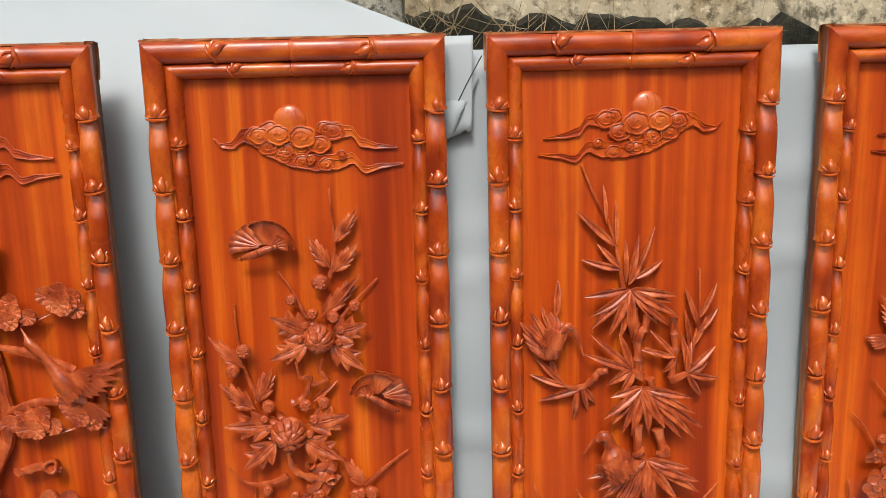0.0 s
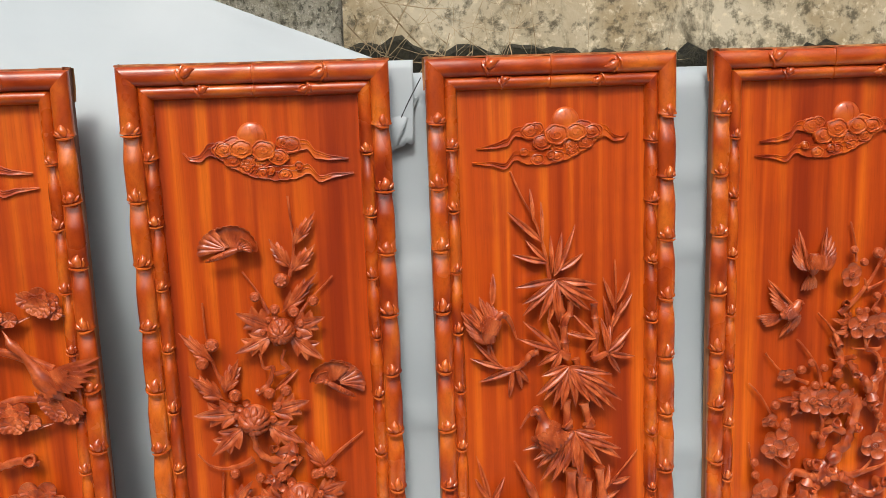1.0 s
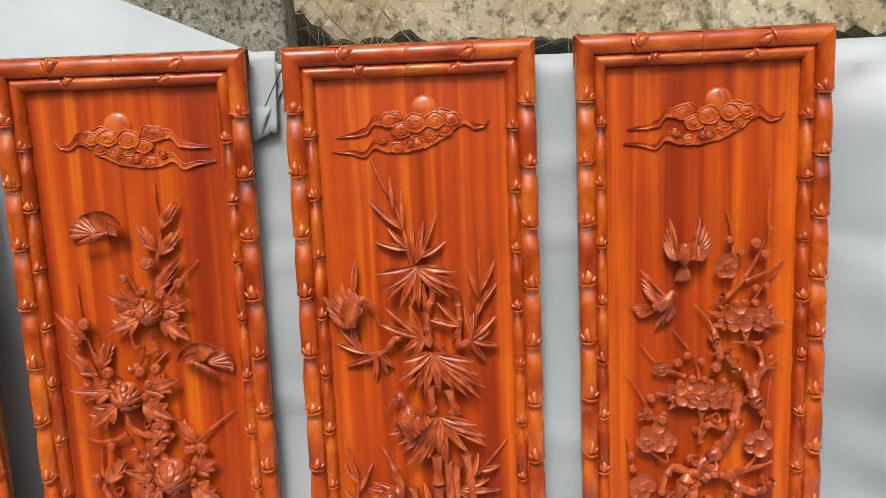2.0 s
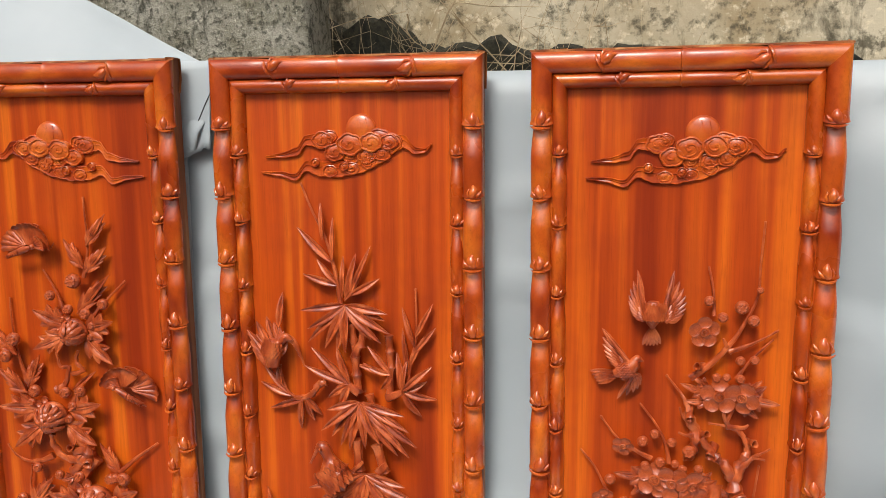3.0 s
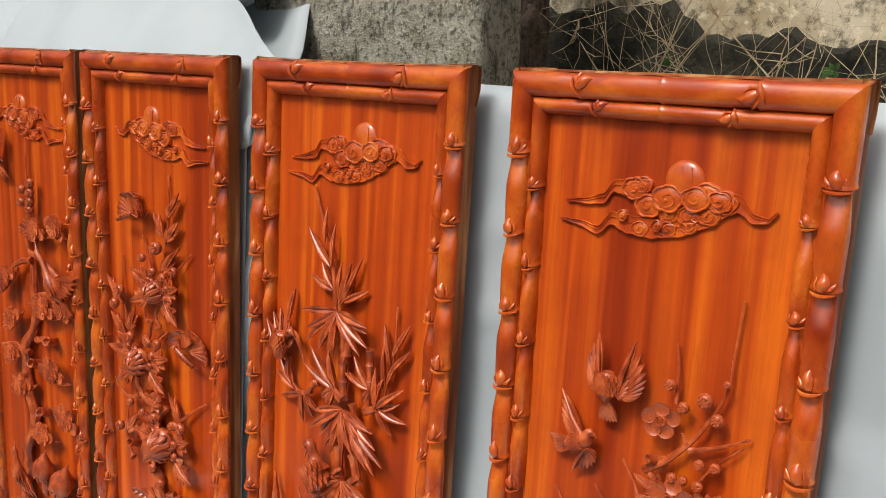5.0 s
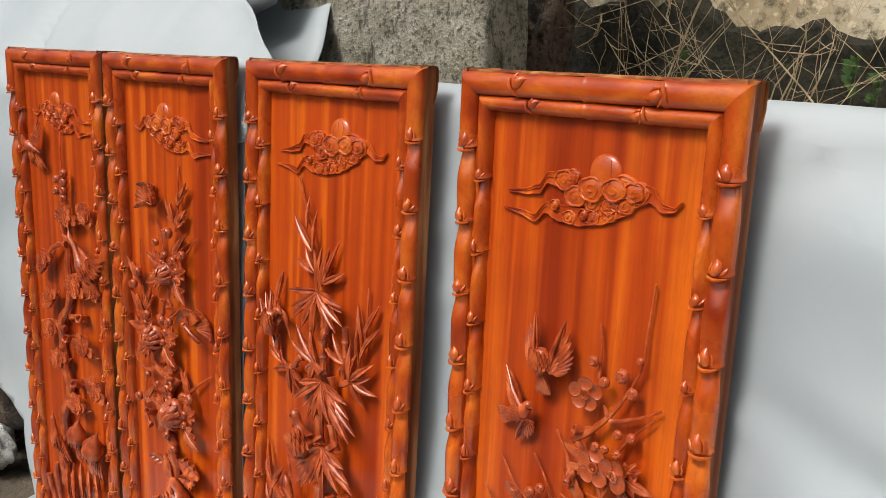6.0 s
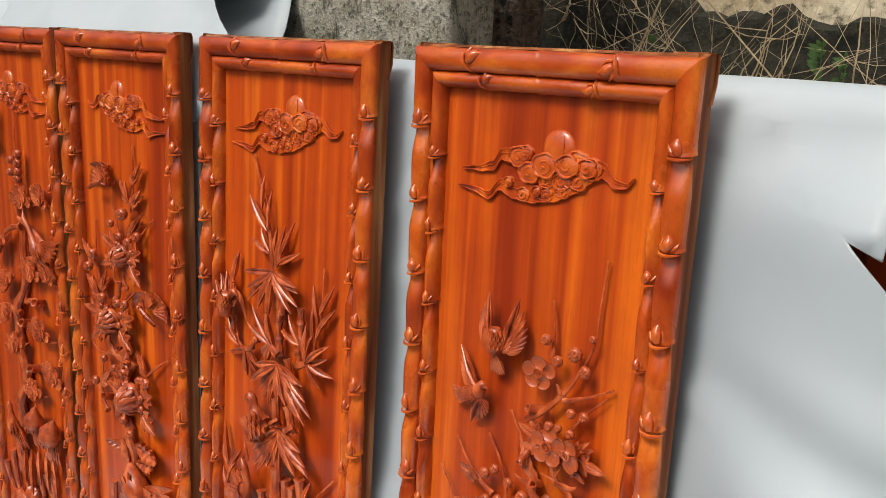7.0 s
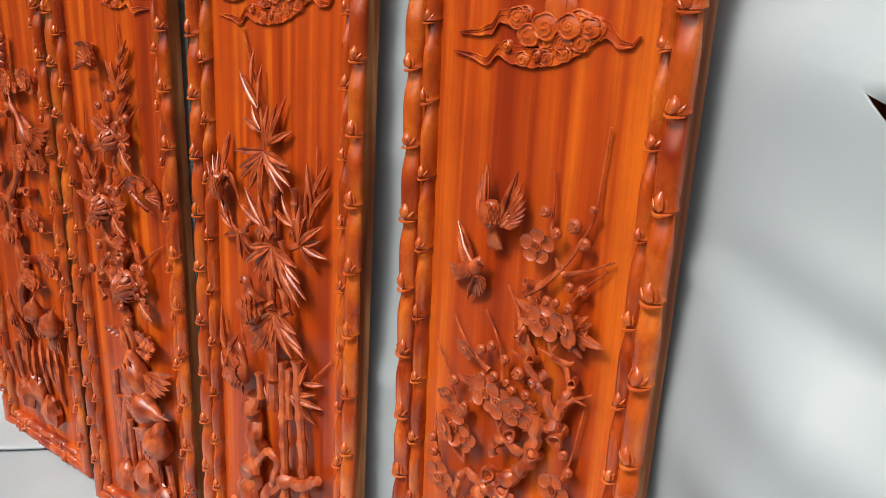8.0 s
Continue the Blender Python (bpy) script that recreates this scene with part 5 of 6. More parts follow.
tuft(PANELS[0], 0.062, 0.731, 0.034, 10.0, 0.002, 10)
tuft(PANELS[0], 0.124, 0.751, 0.026, 40.0, 0.002, 10)
tuft(PANELS[0], 0.084, 0.598, 0.036, 10.0, 0.002, 10)
tuft(PANELS[0], -0.023, 0.543, 0.034, -20.0, 0.002, 10)
tuft(PANELS[0], 0.123, 0.508, 0.034, 20.0, 0.002, 10)
tuft(PANELS[0], 0.044, 0.45, 0.03, 0.0, 0.002, 10)
tuft(PANELS[0], -0.053, 0.612, 0.026, -30.0, 0.002, 10)
twig(PANELS[0], [(0.131, 0.821), (0.076, 0.849), (0.028, 0.861)], 0.008, 0.004, -0.004, 0.0, 'crane_neck', 0)
bird(PANELS[0], 0.119, 0.807, 0.075, -35.0, wings=((110, 170, 7),), y=-0.006, neck=0.5, tail=4)
twig(PANELS[0], [(-0.042, 0.236), (-0.038, 0.385), (0.001, 0.497), (-0.024, 0.616), (0.028, 0.735), (0.018, 0.864), (0.019, 0.915)], 0.014, 0.006, 0.01, 0.01, 'trunk', 2)
twig(PANELS[0], [(0.032, 0.671), (0.064, 0.679), (0.093, 0.672)], 0.007, 0.004, 0.004, 0.004, 'branch', 1)
twig(PANELS[0], [(0.003, 0.637), (-0.048, 0.644), (-0.102, 0.633)], 0.007, 0.004, 0.004, 0.004, 'branch', 1)
twig(PANELS[0], [(0.03, 0.763), (0.074, 0.776), (0.116, 0.773)], 0.007, 0.004, 0.004, 0.004, 'branch', 1)
twig(PANELS[0], [(0.027, 0.84), (-0.012, 0.832), (-0.053, 0.807)], 0.007, 0.004, 0.004, 0.004, 'branch', 1)
stub(PANELS[0], 0.08, 0.678)
stub(PANELS[0], 0.018, 0.617)
stub(PANELS[0], 0.042, 0.514)
bird(PANELS[0], 0.052, 0.394, 0.07, 10.0, wings=((150, 200, 7),), y=-0.002, neck=-0.05, tail=6, fat=1.8)
bird(PANELS[0], 0.12, 0.381, 0.08, 20.0, wings=((150, 200, 7),), y=-0.002, neck=-0.05, tail=6, fat=1.8)
bird(PANELS[0], -0.049, 0.357, 0.07, -10.0, wings=((150, 200, 7),), y=-0.002, neck=0.2, tail=4)
twig(PANELS[0], [(-0.032, 0.29), (-0.036, 0.214), (-0.029, 0.139)], 0.009, 0.004, 0.009, 0.016, 'crane_leg', 0)
twig(PANELS[0], [(-0.006, 0.269), (-0.007, 0.205), (0.003, 0.143)], 0.009, 0.004, 0.009, 0.016, 'crane_leg', 0)
twig(PANELS[0], [(0.029, 0.281), (0.029, 0.221), (0.04, 0.165)], 0.009, 0.004, 0.009, 0.016, 'crane_leg', 0)
twig(PANELS[0], [(0.057, 0.261), (0.062, 0.226), (0.078, 0.194)], 0.009, 0.004, 0.009, 0.016, 'crane_leg', 0)
twig(PANELS[0], [(-0.088, 0.272), (-0.089, 0.21), (-0.079, 0.152)], 0.009, 0.004, 0.009, 0.016, 'crane_leg', 0)
twig(PANELS[0], [(-0.125, 0.229), (-0.121, 0.192), (-0.105, 0.158)], 0.009, 0.004, 0.009, 0.016, 'crane_leg', 0)
twig(PANELS[0], [(0.089, 0.272), (0.089, 0.213), (0.1, 0.157)], 0.009, 0.004, 0.009, 0.016, 'crane_leg', 0)
leaf(PANELS[0], -0.036, 0.305, -0.002, 0.218, 0.0151, 0.01, -0.008, 0, 0)
leaf(PANELS[0], -0.004, 0.3, 0.026, 0.199, 0.0151, 0.01, -0.008, 0, 0)
leaf(PANELS[0], 0.028, 0.311, 0.066, 0.242, 0.0151, 0.01, -0.008, 0, 0)
leaf(PANELS[0], 0.065, 0.322, 0.099, 0.24, 0.0151, 0.01, -0.008, 0, 0)
leaf(PANELS[0], 0.092, 0.338, 0.131, 0.28, 0.0151, 0.01, -0.008, 0, 0)
leaf(PANELS[0], 0.1, 0.305, 0.134, 0.223, 0.0151, 0.01, -0.008, 0, 0)
# reed stems and rock at the foot of the chrysanthemum panel
twig(PANELS[1], [(-0.068, 0.374), (-0.073, 0.287), (-0.076, 0.197)], 0.009, 0.005, 0.01, 0.015, 'reed', 0)
twig(PANELS[1], [(-0.056, 0.313), (-0.061, 0.224), (-0.064, 0.133)], 0.009, 0.005, 0.01, 0.015, 'reed', 0)
twig(PANELS[1], [(-0.027, 0.272), (-0.029, 0.197), (-0.029, 0.121)], 0.009, 0.005, 0.01, 0.015, 'reed', 0)
twig(PANELS[1], [(0.004, 0.259), (0.002, 0.184), (0.002, 0.108)], 0.009, 0.005, 0.01, 0.015, 'reed', 0)
twig(PANELS[1], [(0.028, 0.229), (0.03, 0.176), (0.033, 0.123)], 0.009, 0.005, 0.01, 0.015, 'reed', 0)
twig(PANELS[1], [(0.063, 0.218), (0.065, 0.172), (0.07, 0.127)], 0.009, 0.005, 0.01, 0.015, 'reed', 0)
twig(PANELS[1], [(0.102, 0.222), (0.106, 0.184), (0.111, 0.147)], 0.009, 0.005, 0.01, 0.015, 'reed', 0)
# pitted rocks at the feet of the panels
crag(PANELS[2], -0.06, 0.3, 0.028, 1.0)
crag(PANELS[2], -0.09, 0.24, 0.03, 2.0)
crag(PANELS[2], -0.03, 0.22, 0.032, 3.0)
crag(PANELS[2], 0.03, 0.19, 0.034, 4.0)
crag(PANELS[2], -0.07, 0.16, 0.034, 5.0)
crag(PANELS[2], 0.07, 0.24, 0.02, 6.0)
crag(PANELS[2], 0.0, 0.13, 0.036, 7.0)
crag(PANELS[2], -0.05, 0.36, 0.02, 8.0)
crag(PANELS[2], 0.08, 0.14, 0.03, 9.0)
crag(PANELS[1], 0.03, 0.16, 0.034, 10.0)
crag(PANELS[1], -0.05, 0.13, 0.034, 11.0)
crag(PANELS[1], 0.09, 0.13, 0.028, 12.0)
crag(PANELS[3], -0.02, 0.34, 0.03, 13.0)
crag(PANELS[3], 0.04, 0.28, 0.032, 14.0)
crag(PANELS[3], -0.07, 0.3, 0.026, 15.0)
crag(PANELS[3], 0, 0.2, 0.036, 16.0)
crag(PANELS[3], 0.07, 0.17, 0.03, 17.0)
crag(PANELS[3], -0.07, 0.16, 0.034, 18.0)
crag(PANELS[0], -0.06, 0.14, 0.034, 19.0)
crag(PANELS[0], 0.05, 0.13, 0.034, 20.0)
crag(PANELS[0], 0, 0.17, 0.03, 21.0)


# ---- the sheets, ground and background ----
def tilt_point(x, y, z):
    """From the panels' upright frame to the world."""
    return BASE @ Vector((x, y, z))


def wave(x, z):
    return 0.010 * math.sin(7 * x + 4 * z + 1) + 0.007 * math.sin(13 * z - 5 * x) + 0.02 * noise.noise(Vector((x * 2.2, z * 2.6, 0.3)))


def inside(px, pz, poly):
    hit = False
    for (x0, z0), (x1, z1) in zip(poly, poly[1:] + poly[:1]):
        if (z0 > pz) != (z1 > pz) and px < (x1 - x0) * (pz - z0) / (z1 - z0) + x0:
            hit = not hit
    return hit


def cut_hole(me, poly, depth):
    """Cut a flat-sided hole, given as (x, z) corners in the upright frame, out of a sheet."""
    bm = bmesh.new()
    bm.from_mesh(me)
    inv = BASE.inverted()
    bm.transform(inv)
    for (x0, z0), (x1, z1) in zip(poly, poly[1:] + poly[:1]):
        geom = [f for f in bm.faces if abs(f.calc_center_median().x - (x0 + x1) / 2) < 0.6 and abs(f.calc_center_median().y - depth) < 0.25]
        geom = list({e for f in geom for e in f.edges}) + list({v for f in geom for v in f.verts}) + geom
        bmesh.ops.bisect_plane(bm, geom=geom, plane_co=(x0, 0, z0), plane_no=(z1 - z0, 0, x0 - x1))
    gone = []
    for f in bm.faces:
        c = f.calc_center_median()
        if abs(c.y - depth) < 0.25 and inside(c.x, c.z, poly):
            gone.append(f)
    bmesh.ops.delete(bm, geom=gone, context="FACES")
    bm.transform(BASE)
    bm.to_mesh(me)
    bm.free()


def thicken(ob, amount=0.002):
    ob.modifiers.new("thickness", "SOLIDIFY").thickness = amount
    return ob


def hanging_sheet():
    """The long grey sheet: its rolled top, the hanging face and the part that lies on the ground."""
    s = Shape()
    rows = []
    nx = 120
    cols = [lerp(-0.12, 2.6, i / nx) for i in range(nx + 1)]
    for i in range(90):
        row = []
        for x in cols:
            fwd = 0.115 * smooth01((x - 0.86) / 0.25)
            right = smooth01((x - 0.88) / 0.2)
            y0 = 0.060
            if i < 10:
                a = math.pi * (1 - i / 10)
                y, z = y0 + 0.035 - fwd * 0.45 - 0.035 * math.cos(a), 1.206 + 0.036 * math.sin(a) + 0.002 * math.sin(9 * x)
            else:
                t = (i - 10) / 59
                if t <= 1:
                    z = lerp(1.206, 0.03, t)
                    bell = math.sin(math.pi * t)
                    y = y0 - fwd * lerp(0.45, 1.0, smooth01(t * 12)) + wave(x, z) * bell * (0.6 + 0.8 * right)
                    y += right * 0.040 * smooth01(t * 4) * math.sin(9.0 * (z + 0.5 * x) - 0.4 + 1.5 * noise.noise(Vector((x * 2, z * 2, 7)))) * smooth01((1.0 - z) / 0.3)
                    y += right * 0.0100 * math.sin(46.0 * (z + 0.22 * x) + 2.2 * noise.noise(Vector((x * 2.4, z * 2.4, 4)))) * smooth01((1.03 - z) / 0.12) * smooth01(z / 0.2)
                    y -= 0.007 * (math.exp(-((z - 1.0 + 0.1 * x) / 0.010) ** 2) + math.exp(-((z - 0.915 - 0.3 * x) / 0.012) ** 2) + math.exp(-((z - 0.70 + 0.2 * x) / 0.014) ** 2)) * (1 - right)
                    y -= 0.24 * smooth01((t - 0.60) / 0.42) * right
                else:
                    u = (i - 69) / 20
                    z = 0.03 * (1 - u) ** 4
                    y = y0 - fwd - 0.24 * right - u * 0.95
            p = tilt_point(x, y, z)
            if i >= 67:
                p.z = max(p.z, 0.0) * 0.3 - 0.008 + 0.003 * noise.noise(Vector((x * 3, p.y * 3, 2)))
            row.append(p)
        rows.append(row)
    s.grid(rows)
    me = s.mesh("backdrop_sheet", sharp=0)
    cut_hole(me, [(1.066, 1.113), (1.097, 1.103), (1.100, 1.16), (1.16, 1.17), (1.16, 1.03), (1.106, 1.076)], -0.06)
    return tagged(thicken(part("backdrop_sheet", me, M_VINYL)), "pale grey vinyl sheet with a tear, hung behind the panels", "sheet")


hanging_sheet()


def raised_sheet():
    """The second sheet: behind the first two panels, pulled up and back, with a slanting free edge."""
    s = Shape()
    rows = []
    zs = [lerp(0.015, 1.12, i / 44) for i in range(45)] + [lerp(1.135, 2.05, i / 40) for i in range(41)]
    for z in zs:
        row = []
        for j in range(70):
            w = j / 69
            if z < 1.13:
                xe = 0.012
            elif z < 1.238:
                xe = 0.030 + 0.045 * smooth01((z - 1.13) / 0.108)
            else:
                xe = 0.075 - 2.3 * (z - 1.238)
            x = lerp(xe, -2.2, w ** 1.4)
            near = smooth01((x + 1.05) / 0.15)
            y = 0.047 + 0.038 * smooth01((-0.03 - x) / 0.2) + 0.95 * max(z - 1.16, 0) ** 1.2
            y += 0.08 * smooth01((1.12 - z) / 0.5) * smooth01((-0.02 - x) / 0.25) * smooth01((x + 0.95) / 0.2)
            y -= 0.013 * smooth01((z - 1.125) / 0.02) * smooth01((x + 0.02) / 0.05)
            bend = 0.8 * wave(x * 1.5, z * 1.2) * smooth01(w * 6)
            y += lerp(bend, abs(bend), near)
            y += 0.016 * math.sin(16 * x + 3 * z) * smooth01((z - 1.15) / 0.3) * smooth01(w * 8)
            y += 0.05 * math.exp(-((x + 1.02 + 0.25 * (z - 1.0)) / 0.05) ** 2) - 0.05 * smooth01((-1.1 - x) / 0.3)
            row.append(tilt_point(x, y, z))
        rows.append(row)
    s.grid(rows)
    me = s.mesh("raised_sheet", sharp=0)
    cut_hole(me, [(-1.03, 0.0), (-1.03, 0.27), (-1.2, 0.32), (-2.3, 0.36), (-2.3, 0.0)], 0.05)
    return tagged(thicken(part("raised_sheet", me, M_VINYL)), "pale grey vinyl sheet pulled up high behind the panels", "sheet")


raised_sheet()

# its foot, turned forward over the ground sheet
s = Shape()
s.grid([[(x, lerp(0.12, -0.02 + 0.9 * (x + 0.70) + 0.01 * math.sin(20 * x), v / 8), 0.006 + 0.004 * math.sin(5 * x + v) * (v / 8) + 0.03 * (1 - v / 8) ** 3) for x in [lerp(-1.03, -0.60, i / 16) for i in range(17)]] for v in range(9)])
tagged(thicken(part("folded_sheet", s, M_VINYL), 0.003), "folded grey vinyl sheet lying on the ground", "sheet")
s = Shape()
s.grid([[(lerp(-1.04, -0.1, i / 20), lerp(0.10, -0.95, v / 24), -0.008 + 0.004 * noise.noise(Vector((i * 0.3, v * 0.4, 5)))) for i in range(21)] for v in range(25)])
tagged(thicken(part("ground_sheet", s, M_VINYL)), "grey vinyl sheet spread over the ground", "sheet")

# another sheet close to the stone slab, and a torn flap that hangs over it
s = Shape()
rows = []
for i in range(30):
    z = lerp(0.95, 2.1, i / 29)
    xe = -0.52 - 0.06 * smooth01((z - 1.27) / 0.2)
    rows.append([tilt_point(lerp(xe, -2.0, (j / 24)), 0.62 + 0.55 * max(z - 1.2, 0) + 0.02 * math.sin(5 * z + j * 0.5) * min(j / 5, 1), z) for j in range(25)])
s.grid(rows)
tagged(thicken(part("rear_sheet", s, M_VINYL)), "pale vinyl sheet hanging beside the stone slab", "sheet")
s = Shape()
rows = []
for i in range(16):
    t = i / 15
    row = []
    for j in range(30):
        x = lerp(-0.65, -1.75, j / 29)
        low = 1.418 - 0.33 * min(-0.65 - x, 0.15) + 0.006 * noise.noise(Vector((x * 60, 0, 0))) - 0.02 * smooth01((-0.85 - x) / 0.3)
        z = lerp(low, 2.2, t)
        row.append(tilt_point(x - 0.02 * t, 0.62 + 0.42 * t ** 1.3 - 0.03 * math.sin(3 * math.pi * t), z))
    rows.append(row)
s.grid(rows)
tagged(thicken(part("torn_flap", s, M_VINYL), 0.004), "torn white flap of sheet hanging down", "sheet")

# a torn corner of the raised sheet, hanging between the second and third panel
s = Shape()
s.grid([[tilt_point(x, 0.0395 + 0.006 * t * t + 0.002 * math.sin(60 * x), lerp(1.126 + 0.35 * (x - 0.02) + 0.005 * noise.noise(Vector((x * 130, 0, 1))), 1.262, t)) for x in [lerp(-0.02, 0.053 + 0.004 * t + 0.001 * noise.noise(Vector((t * 20, 3, 0))), j / 24) for j in range(25)]] for t in [i / 10 for i in range(11)]])
tagged(thicken(part("sheet_scrap", s, M_VINYL), 0.002), "torn corner of pale sheet with a ragged lower edge", "sheet")

# a thin dark line slanting down at the torn corner between the second and third panel
s = Shape()
s.tube([tilt_point(*p) for p in ((0.068, 0.040, 1.235), (0.048, 0.041, 1.20), (0.030, 0.042, 1.165), (0.024, 0.044, 1.15))], [0.0008] * 4, 6)
M_DARK_LINE = Nodes("near_black_line").done((0.03, 0.03, 0.03), 0.7)
tagged(part("cord", s, M_DARK_LINE), "thin dark line against the grey sheet", "cord")


def reddish_plank():
    """What shows through the tear: the edge of a stained timber plank."""
    top = new("leaning_plank")
    top.matrix_world = BASE
    s = Shape()
    s.grid([[(0.985 + 0.004 * c, y, z) for c, y in ((0, 0.085), (0, 0.057), (1, 0.053), (140, 0.053), (141, 0.057), (141, 0.085))] for z in (0.01, 0.4, 0.8, 1.16)])
    part("plank_face", s, M_RAIL, top)
    s = Shape()
    s.grid([[(1.06, 0.049, z), (1.065, 0.043, z), (1.085, 0.043, z), (1.09, 0.049, z)] for z in (0.01, 0.6, 1.15)])
    part("moulding", s, M_STILE, top)
    return tagged(top, "dark red timber plank leaning behind the torn sheet", "plank")


reddish_plank()

# ---- ground: level in front, a raised bank behind the sheets ----
s = Shape()
xs = [-60.0] + [lerp(-6, 7, i / 65) for i in range(66)] + [60.0]
ys = [-60.0, -12.0] + [lerp(-5, 0.5, i / 14) for i in range(15)] + [0.56] + [lerp(0.6, 4, i / 24) for i in range(25)] + [60.0]
rows = []
for y in ys:
    rows.append([(x, y, -0.03 + 1.06 * smooth01((y - 0.5) / 0.1) + (0.03 if abs(x) < 8 and y < 6 else 0) * noise.noise(Vector((x * 2.3, y * 2.3, 1))) * (1 if y > 0.55 else 0.3)) for x in xs])
s.grid(rows)
tagged(part("ground", s, M_SOIL), "bare brown soil with a raised bank", "ground", kind="structure")

# ---- the old wall and its mossy plinth ----
s = Shape()
rows = []
for i in range(50):
    z = lerp(0.9, 3.6, i / 49)
    rows.append([(x, 2.44 + 0.02 * noise.noise(Vector((x * 1.7, z * 1.7, 4))) + 0.008 * noise.noise(Vector((x * 9, z * 9, 1))), z) for x in [lerp(-4.5, 6.5, j / 160) for j in range(161)]])
s.grid(rows)
s.grid([[(x, 2.75, z) for x in (-4.5, 6.5)] for z in (0.9, 3.6)])
tagged(part("wall_rear", s, M_WALL), "old yellow plaster wall with dark damp stains", "wall", kind="structure")

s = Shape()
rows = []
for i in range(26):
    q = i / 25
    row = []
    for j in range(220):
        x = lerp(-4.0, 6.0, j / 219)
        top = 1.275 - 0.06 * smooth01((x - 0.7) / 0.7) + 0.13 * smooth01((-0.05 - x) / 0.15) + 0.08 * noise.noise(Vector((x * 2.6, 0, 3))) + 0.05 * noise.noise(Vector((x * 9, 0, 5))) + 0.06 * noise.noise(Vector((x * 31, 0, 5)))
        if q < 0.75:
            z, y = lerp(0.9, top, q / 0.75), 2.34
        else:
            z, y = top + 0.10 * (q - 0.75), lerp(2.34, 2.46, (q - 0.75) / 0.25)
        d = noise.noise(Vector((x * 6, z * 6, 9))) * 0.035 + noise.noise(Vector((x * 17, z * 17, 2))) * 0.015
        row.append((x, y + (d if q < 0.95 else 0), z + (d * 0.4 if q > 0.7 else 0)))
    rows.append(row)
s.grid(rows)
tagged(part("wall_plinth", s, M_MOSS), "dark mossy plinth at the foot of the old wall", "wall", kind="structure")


def rough_block(name, label, cat, x0, x1, y0, y1, z0, z1, mat, rough, chip, seed):
    """A stone or masonry block with worn edges and an uneven face."""
    s = Shape()
    rows = []
    ring = []
    n = 26
    for k in range(4):
        for i in range(n):
            t = i / n
            ring.append([(lerp(x0, x1, t), y0), (x1, lerp(y0, y1, t)), (lerp(x1, x0, t), y1), (x0, lerp(y1, y0, t))][k])
    cx, cy = (x0 + x1) / 2, (y0 + y1) / 2
    for i in range(70):
        z = lerp(z0, z1, i / 69)
        row = []
        for x, y in ring:
            v = Vector((x * 5 + seed, y * 5, z * 5))
            d = rough * (noise.noise(v) + 0.5 * noise.noise(v * 3.1) + 0.3 * noise.noise(v * 8.0))
            corner = (abs(x - cx) / (x1 - x0) * 2) ** 8 * (abs(y - cy) / (y1 - y0) * 2) ** 8
            k = 1 - chip * corner * (0.6 + noise.noise(Vector((z * 7, seed, x)))) 
            row.append((cx + (x - cx) * k + d * 0.6 * (1 if x > cx else -1), cy + (y - cy) * k - d, z))
        rows.append(row)
    o = s.grid(rows, True)
    s.cap(o + 69 * len(ring), len(ring))
    return tagged(part(name, s, mat), label, cat)


rough_block("stone_slab", "upright grey stone slab speckled with lichen", "stone slab", -0.80, -0.045, 0.84, 1.04, 0.98, 2.3, M_POST, 0.008, 0.06, 3.0)
rough_block("masonry_pillar", "broken dark pillar of brick and crumbling mortar", "pillar", -0.80, -0.475, 1.74, 1.90, 0.98, 2.4, M_RUBBLE, 0.035, 0.12, 8.0)


def rock(name, label, x, y, z, size, mat, seed):
    s = Shape()
    rows = []
    for i in range(15):
        a = math.pi * (i + 0.02) / 14.04
        row = []
        for j in range(22):
            b = 2 * math.pi * j / 22
            d = Vector((math.sin(a) * math.cos(b), math.sin(a) * math.sin(b), math.cos(a)))
            r = 1 + 0.30 * noise.noise(d * 1.6 + Vector((seed, 0, 0))) + 0.12 * noise.noise(d * 4.5 + Vector((0, seed, 0)))
            p = Vector((d.x * size[0], d.y * size[1], d.z * size[2])) * r
            row.append((x + p.x, y + p.y, max(z + p.z, -0.02)))
        rows.append(row)
    s.grid(rows, True)
    return tagged(part(name, s, mat), label, "rock")


M_PALE = weathered("pale_stone", (0.42, 0.42, 0.40), (0.62, 0.62, 0.60), (0.20, 0.20, 0.19), 14.0, 0.64, 0.5, 0.01)
M_BRICK = weathered("old_brick", (0.22, 0.07, 0.045), (0.33, 0.12, 0.08), (0.08, 0.05, 0.04), 12.0, 0.62, 0.7, 0.01)
rock("boulder", "dark weathered boulder beside the sheet", -1.62, 0.32, 0.14, (0.34, 0.22, 0.20), M_RUBBLE, 2.0)
rock("pale_stone", "small pale stone with a white chip", -1.34, 0.12, 0.06, (0.075, 0.06, 0.07), M_PALE, 5.0)
rock("brick_lump", "lump of old red brick on the soil", -1.42, 0.02, 0.03, (0.10, 0.05, 0.04), M_BRICK, 7.0)
for k, (x, y, q) in enumerate(((0.95, 2.12, 0.07), (1.12, 2.10, 0.05), (0.78, 2.14, 0.06), (1.35, 2.12, 0.06), (1.55, 2.1, 0.05), (0.60, 2.15, 0.05), (-0.30, 1.7, 0.06))):
    rock("rubble_stone", "broken stone at the foot of the mossy wall", x, y, 1.07, (q, q * 0.8, q * 0.8), (M_POST, M_RUBBLE, M_BRICK)[k % 3], 11.0 + k)

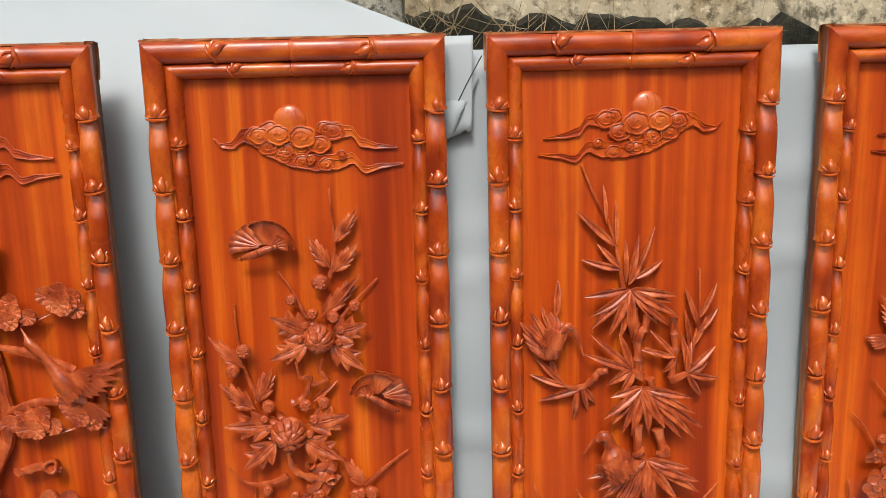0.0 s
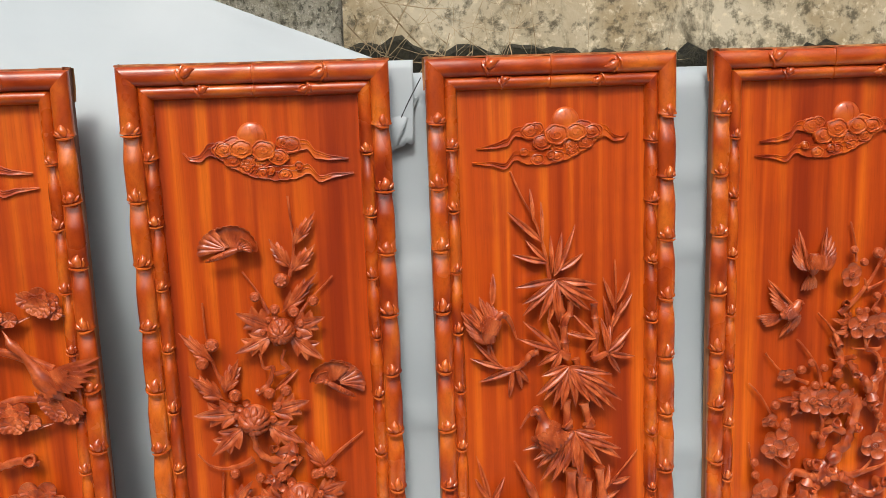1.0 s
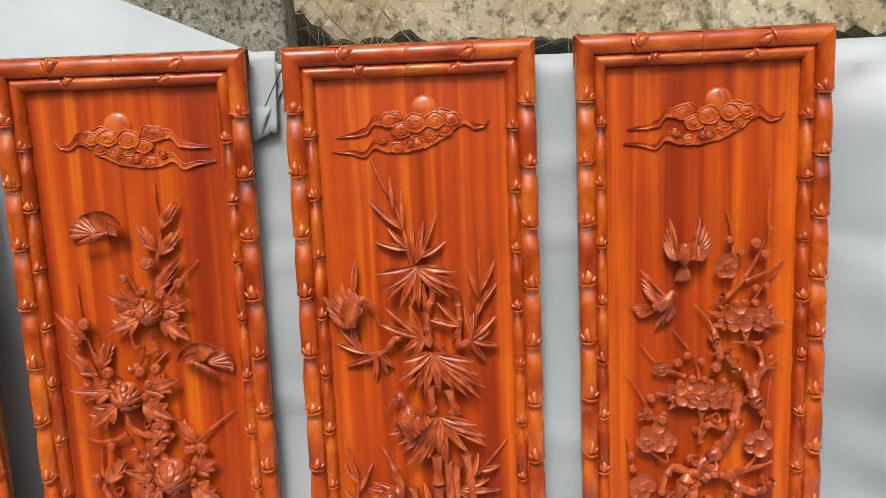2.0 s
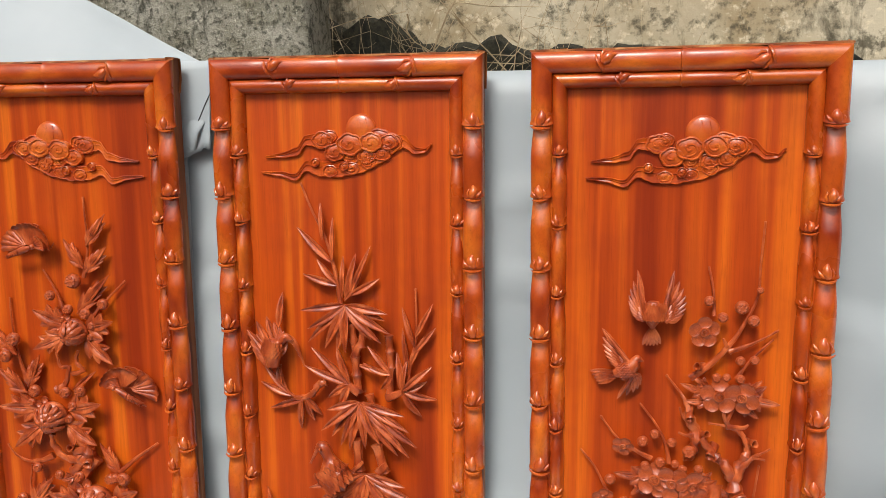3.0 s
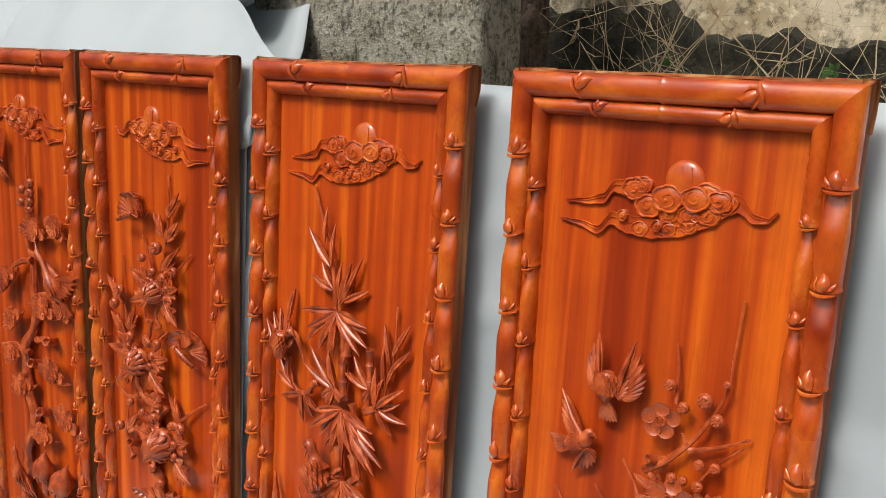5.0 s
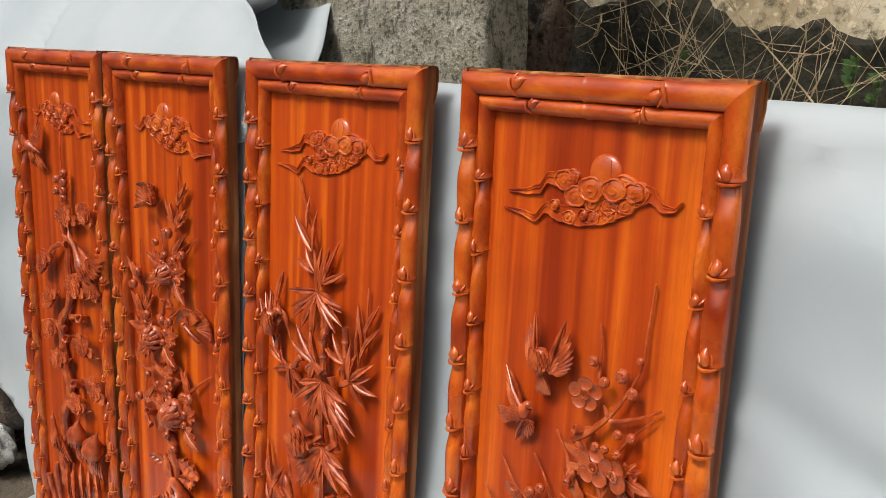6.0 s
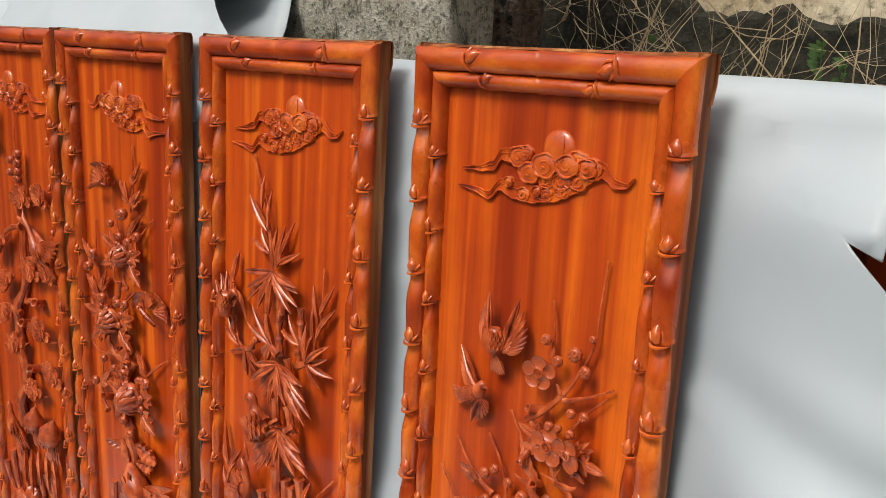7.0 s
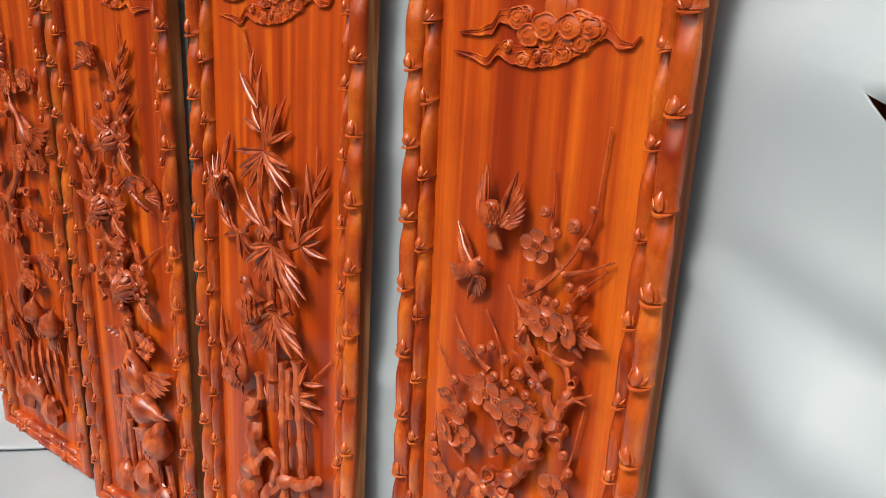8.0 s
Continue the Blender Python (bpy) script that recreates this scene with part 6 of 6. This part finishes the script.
# ---- dry weeds between the sheet and the wall ----
M_STRAW = varnished_wood("dry_stem", (0.24, 0.17, 0.09), (0.46, 0.36, 0.22), (0.62, 0.52, 0.35), (1, 1, 0.3), 30, 0.7, 0.0)


def weed_leaf_material():
    n = Nodes("weed_leaf")
    a = n.noise(n.mapped((40, 40, 40), shift=4.0), 1.0)
    return n.done(n.ramp(a, [(0.3, (0.035, 0.085, 0.02)), (0.7, (0.08, 0.16, 0.04))]), 0.5)


M_WEED = weed_leaf_material()


def dry_weed(x, y, lean, count, seed, reach):
    """A clump of bare stalks; each stalk forks into thin side twigs."""
    rnd = random.Random(seed)
    top = new("dry_weed")
    for k in range(count):
        s = Shape()
        bx, by = x + rnd.uniform(-0.18, 0.18), y + rnd.uniform(-0.10, 0.10)
        a = radians(lean + rnd.gauss(0, 34))
        d = Vector((math.sin(a), rnd.uniform(-0.25, 0.2), math.cos(a)))
        if rnd.random() < 0.2:
            d.z *= -0.3
        length = reach * rnd.uniform(0.5, 1.2)
        start = Vector((bx, by, 1.02 if d.z > 0 else rnd.uniform(1.35, 1.6)))
        r = rnd.choice((0.0010, 0.0013, 0.0016, 0.0018, 0.0032))
        pts = []
        sag = rnd.uniform(-0.12, 0.30)
        for i in range(7):
            t = i / 6
            pts.append(start + d * length * t + Vector((0.04 * math.sin(3 * t + k), 0, -sag * length * t * t)) + Vector((rnd.uniform(-1, 1), rnd.uniform(-1, 1), rnd.uniform(-1, 1))) * 0.006)
        s.tube(pts, [r * (1 - 0.6 * i / 6) for i in range(7)], 5)
        for q in range(rnd.randint(1, 3)):
            i = rnd.randint(2, 5)
            e = pts[i] + Vector((rnd.uniform(-1, 1), rnd.uniform(-0.3, 0.3), rnd.uniform(-0.4, 1))).normalized() * length * rnd.uniform(0.15, 0.4)
            s.tube([pts[i], (pts[i] + e) / 2 + Vector((0, 0, -0.01)), e], [r * 0.6, r * 0.45, r * 0.2], 4)
        part("stalk", s, M_STRAW, top)
    return tagged(top, "tangle of dry tan weed stalks behind the sheet", "dry weed", "dry weeds along the wall")


dry_weed(-0.05, 1.65, 35, 10, 1, 0.70)
dry_weed(0.25, 1.75, 5, 9, 2, 0.66)
dry_weed(0.60, 1.80, -30, 10, 3, 0.80)
dry_weed(0.80, 1.60, 10, 5, 4, 0.45)
dry_weed(-0.35, 2.0, 20, 9, 5, 0.55)
dry_weed(-0.15, 1.9, -20, 10, 6, 0.55)
dry_weed(0.35, 1.95, 30, 9, 7, 0.60)
dry_weed(0.10, 2.05, 0, 10, 8, 0.50)


def green_weed(x, y, z, seed, count, size):
    rnd = random.Random(seed)
    top = new("green_weed")
    s = Shape()
    s.tube([(x, y, z - 0.12), (x + 0.01, y, z), (x + 0.02, y - 0.01, z + size * 4)], [0.002, 0.0016, 0.0006], 5)
    part("stem", s, M_WEED, top)
    for k in range(count):
        s = Shape()
        h = z + size * 4 * (k / count)
        a = rnd.uniform(0, 6.28)
        blade(s, (x + 0.015 * k / count, y - 0.005, h), (x + size * math.cos(a), y - 0.015, h + size * (0.4 + 0.4 * math.sin(a))), size * 0.5, 0, 0, 0.003, 0.001, 0.0008)
        part("leaf", s, M_WEED, top)
    return tagged(top, "small green weed growing against the wall", "weed", "green weeds")


green_weed(0.02, 1.75, 1.10, 1, 4, 0.040)
green_weed(0.42, 2.05, 1.12, 2, 22, 0.028)
green_weed(0.50, 2.02, 1.10, 3, 16, 0.024)

# ---- added walls, out of sight behind and beside: they darken low reflections in the varnish ----
M_DIMMING = weathered("dimming_wall_grey", (0.16, 0.15, 0.13), (0.24, 0.23, 0.20), (0.07, 0.07, 0.06), 1.5, 0.66, 0.3, 0.01)


def dimming_wall(name, x0, x1, y0, y1, high):
    s = Shape()
    s.grid([[(x0, y0, z), (x1, y0, z), (x1, y1, z), (x0, y1, z)] for z in (-0.05, high)], True)
    s.cap(4, 4)
    tagged(part(name, s.mesh(name, False, 0), M_DIMMING), "plain grey wall added out of view to block low sky light", "wall", kind="structure")


# invented light blockers, never in view; they hide the sky near the horizon
dimming_wall("wall_south", -8.0, 8.0, -5.2, -5.0, 2.2)
dimming_wall("wall_west", -8.2, -8.0, -5.2, 0.3, 2.6)
dimming_wall("wall_east", 8.0, 8.2, -5.2, 0.3, 2.6)
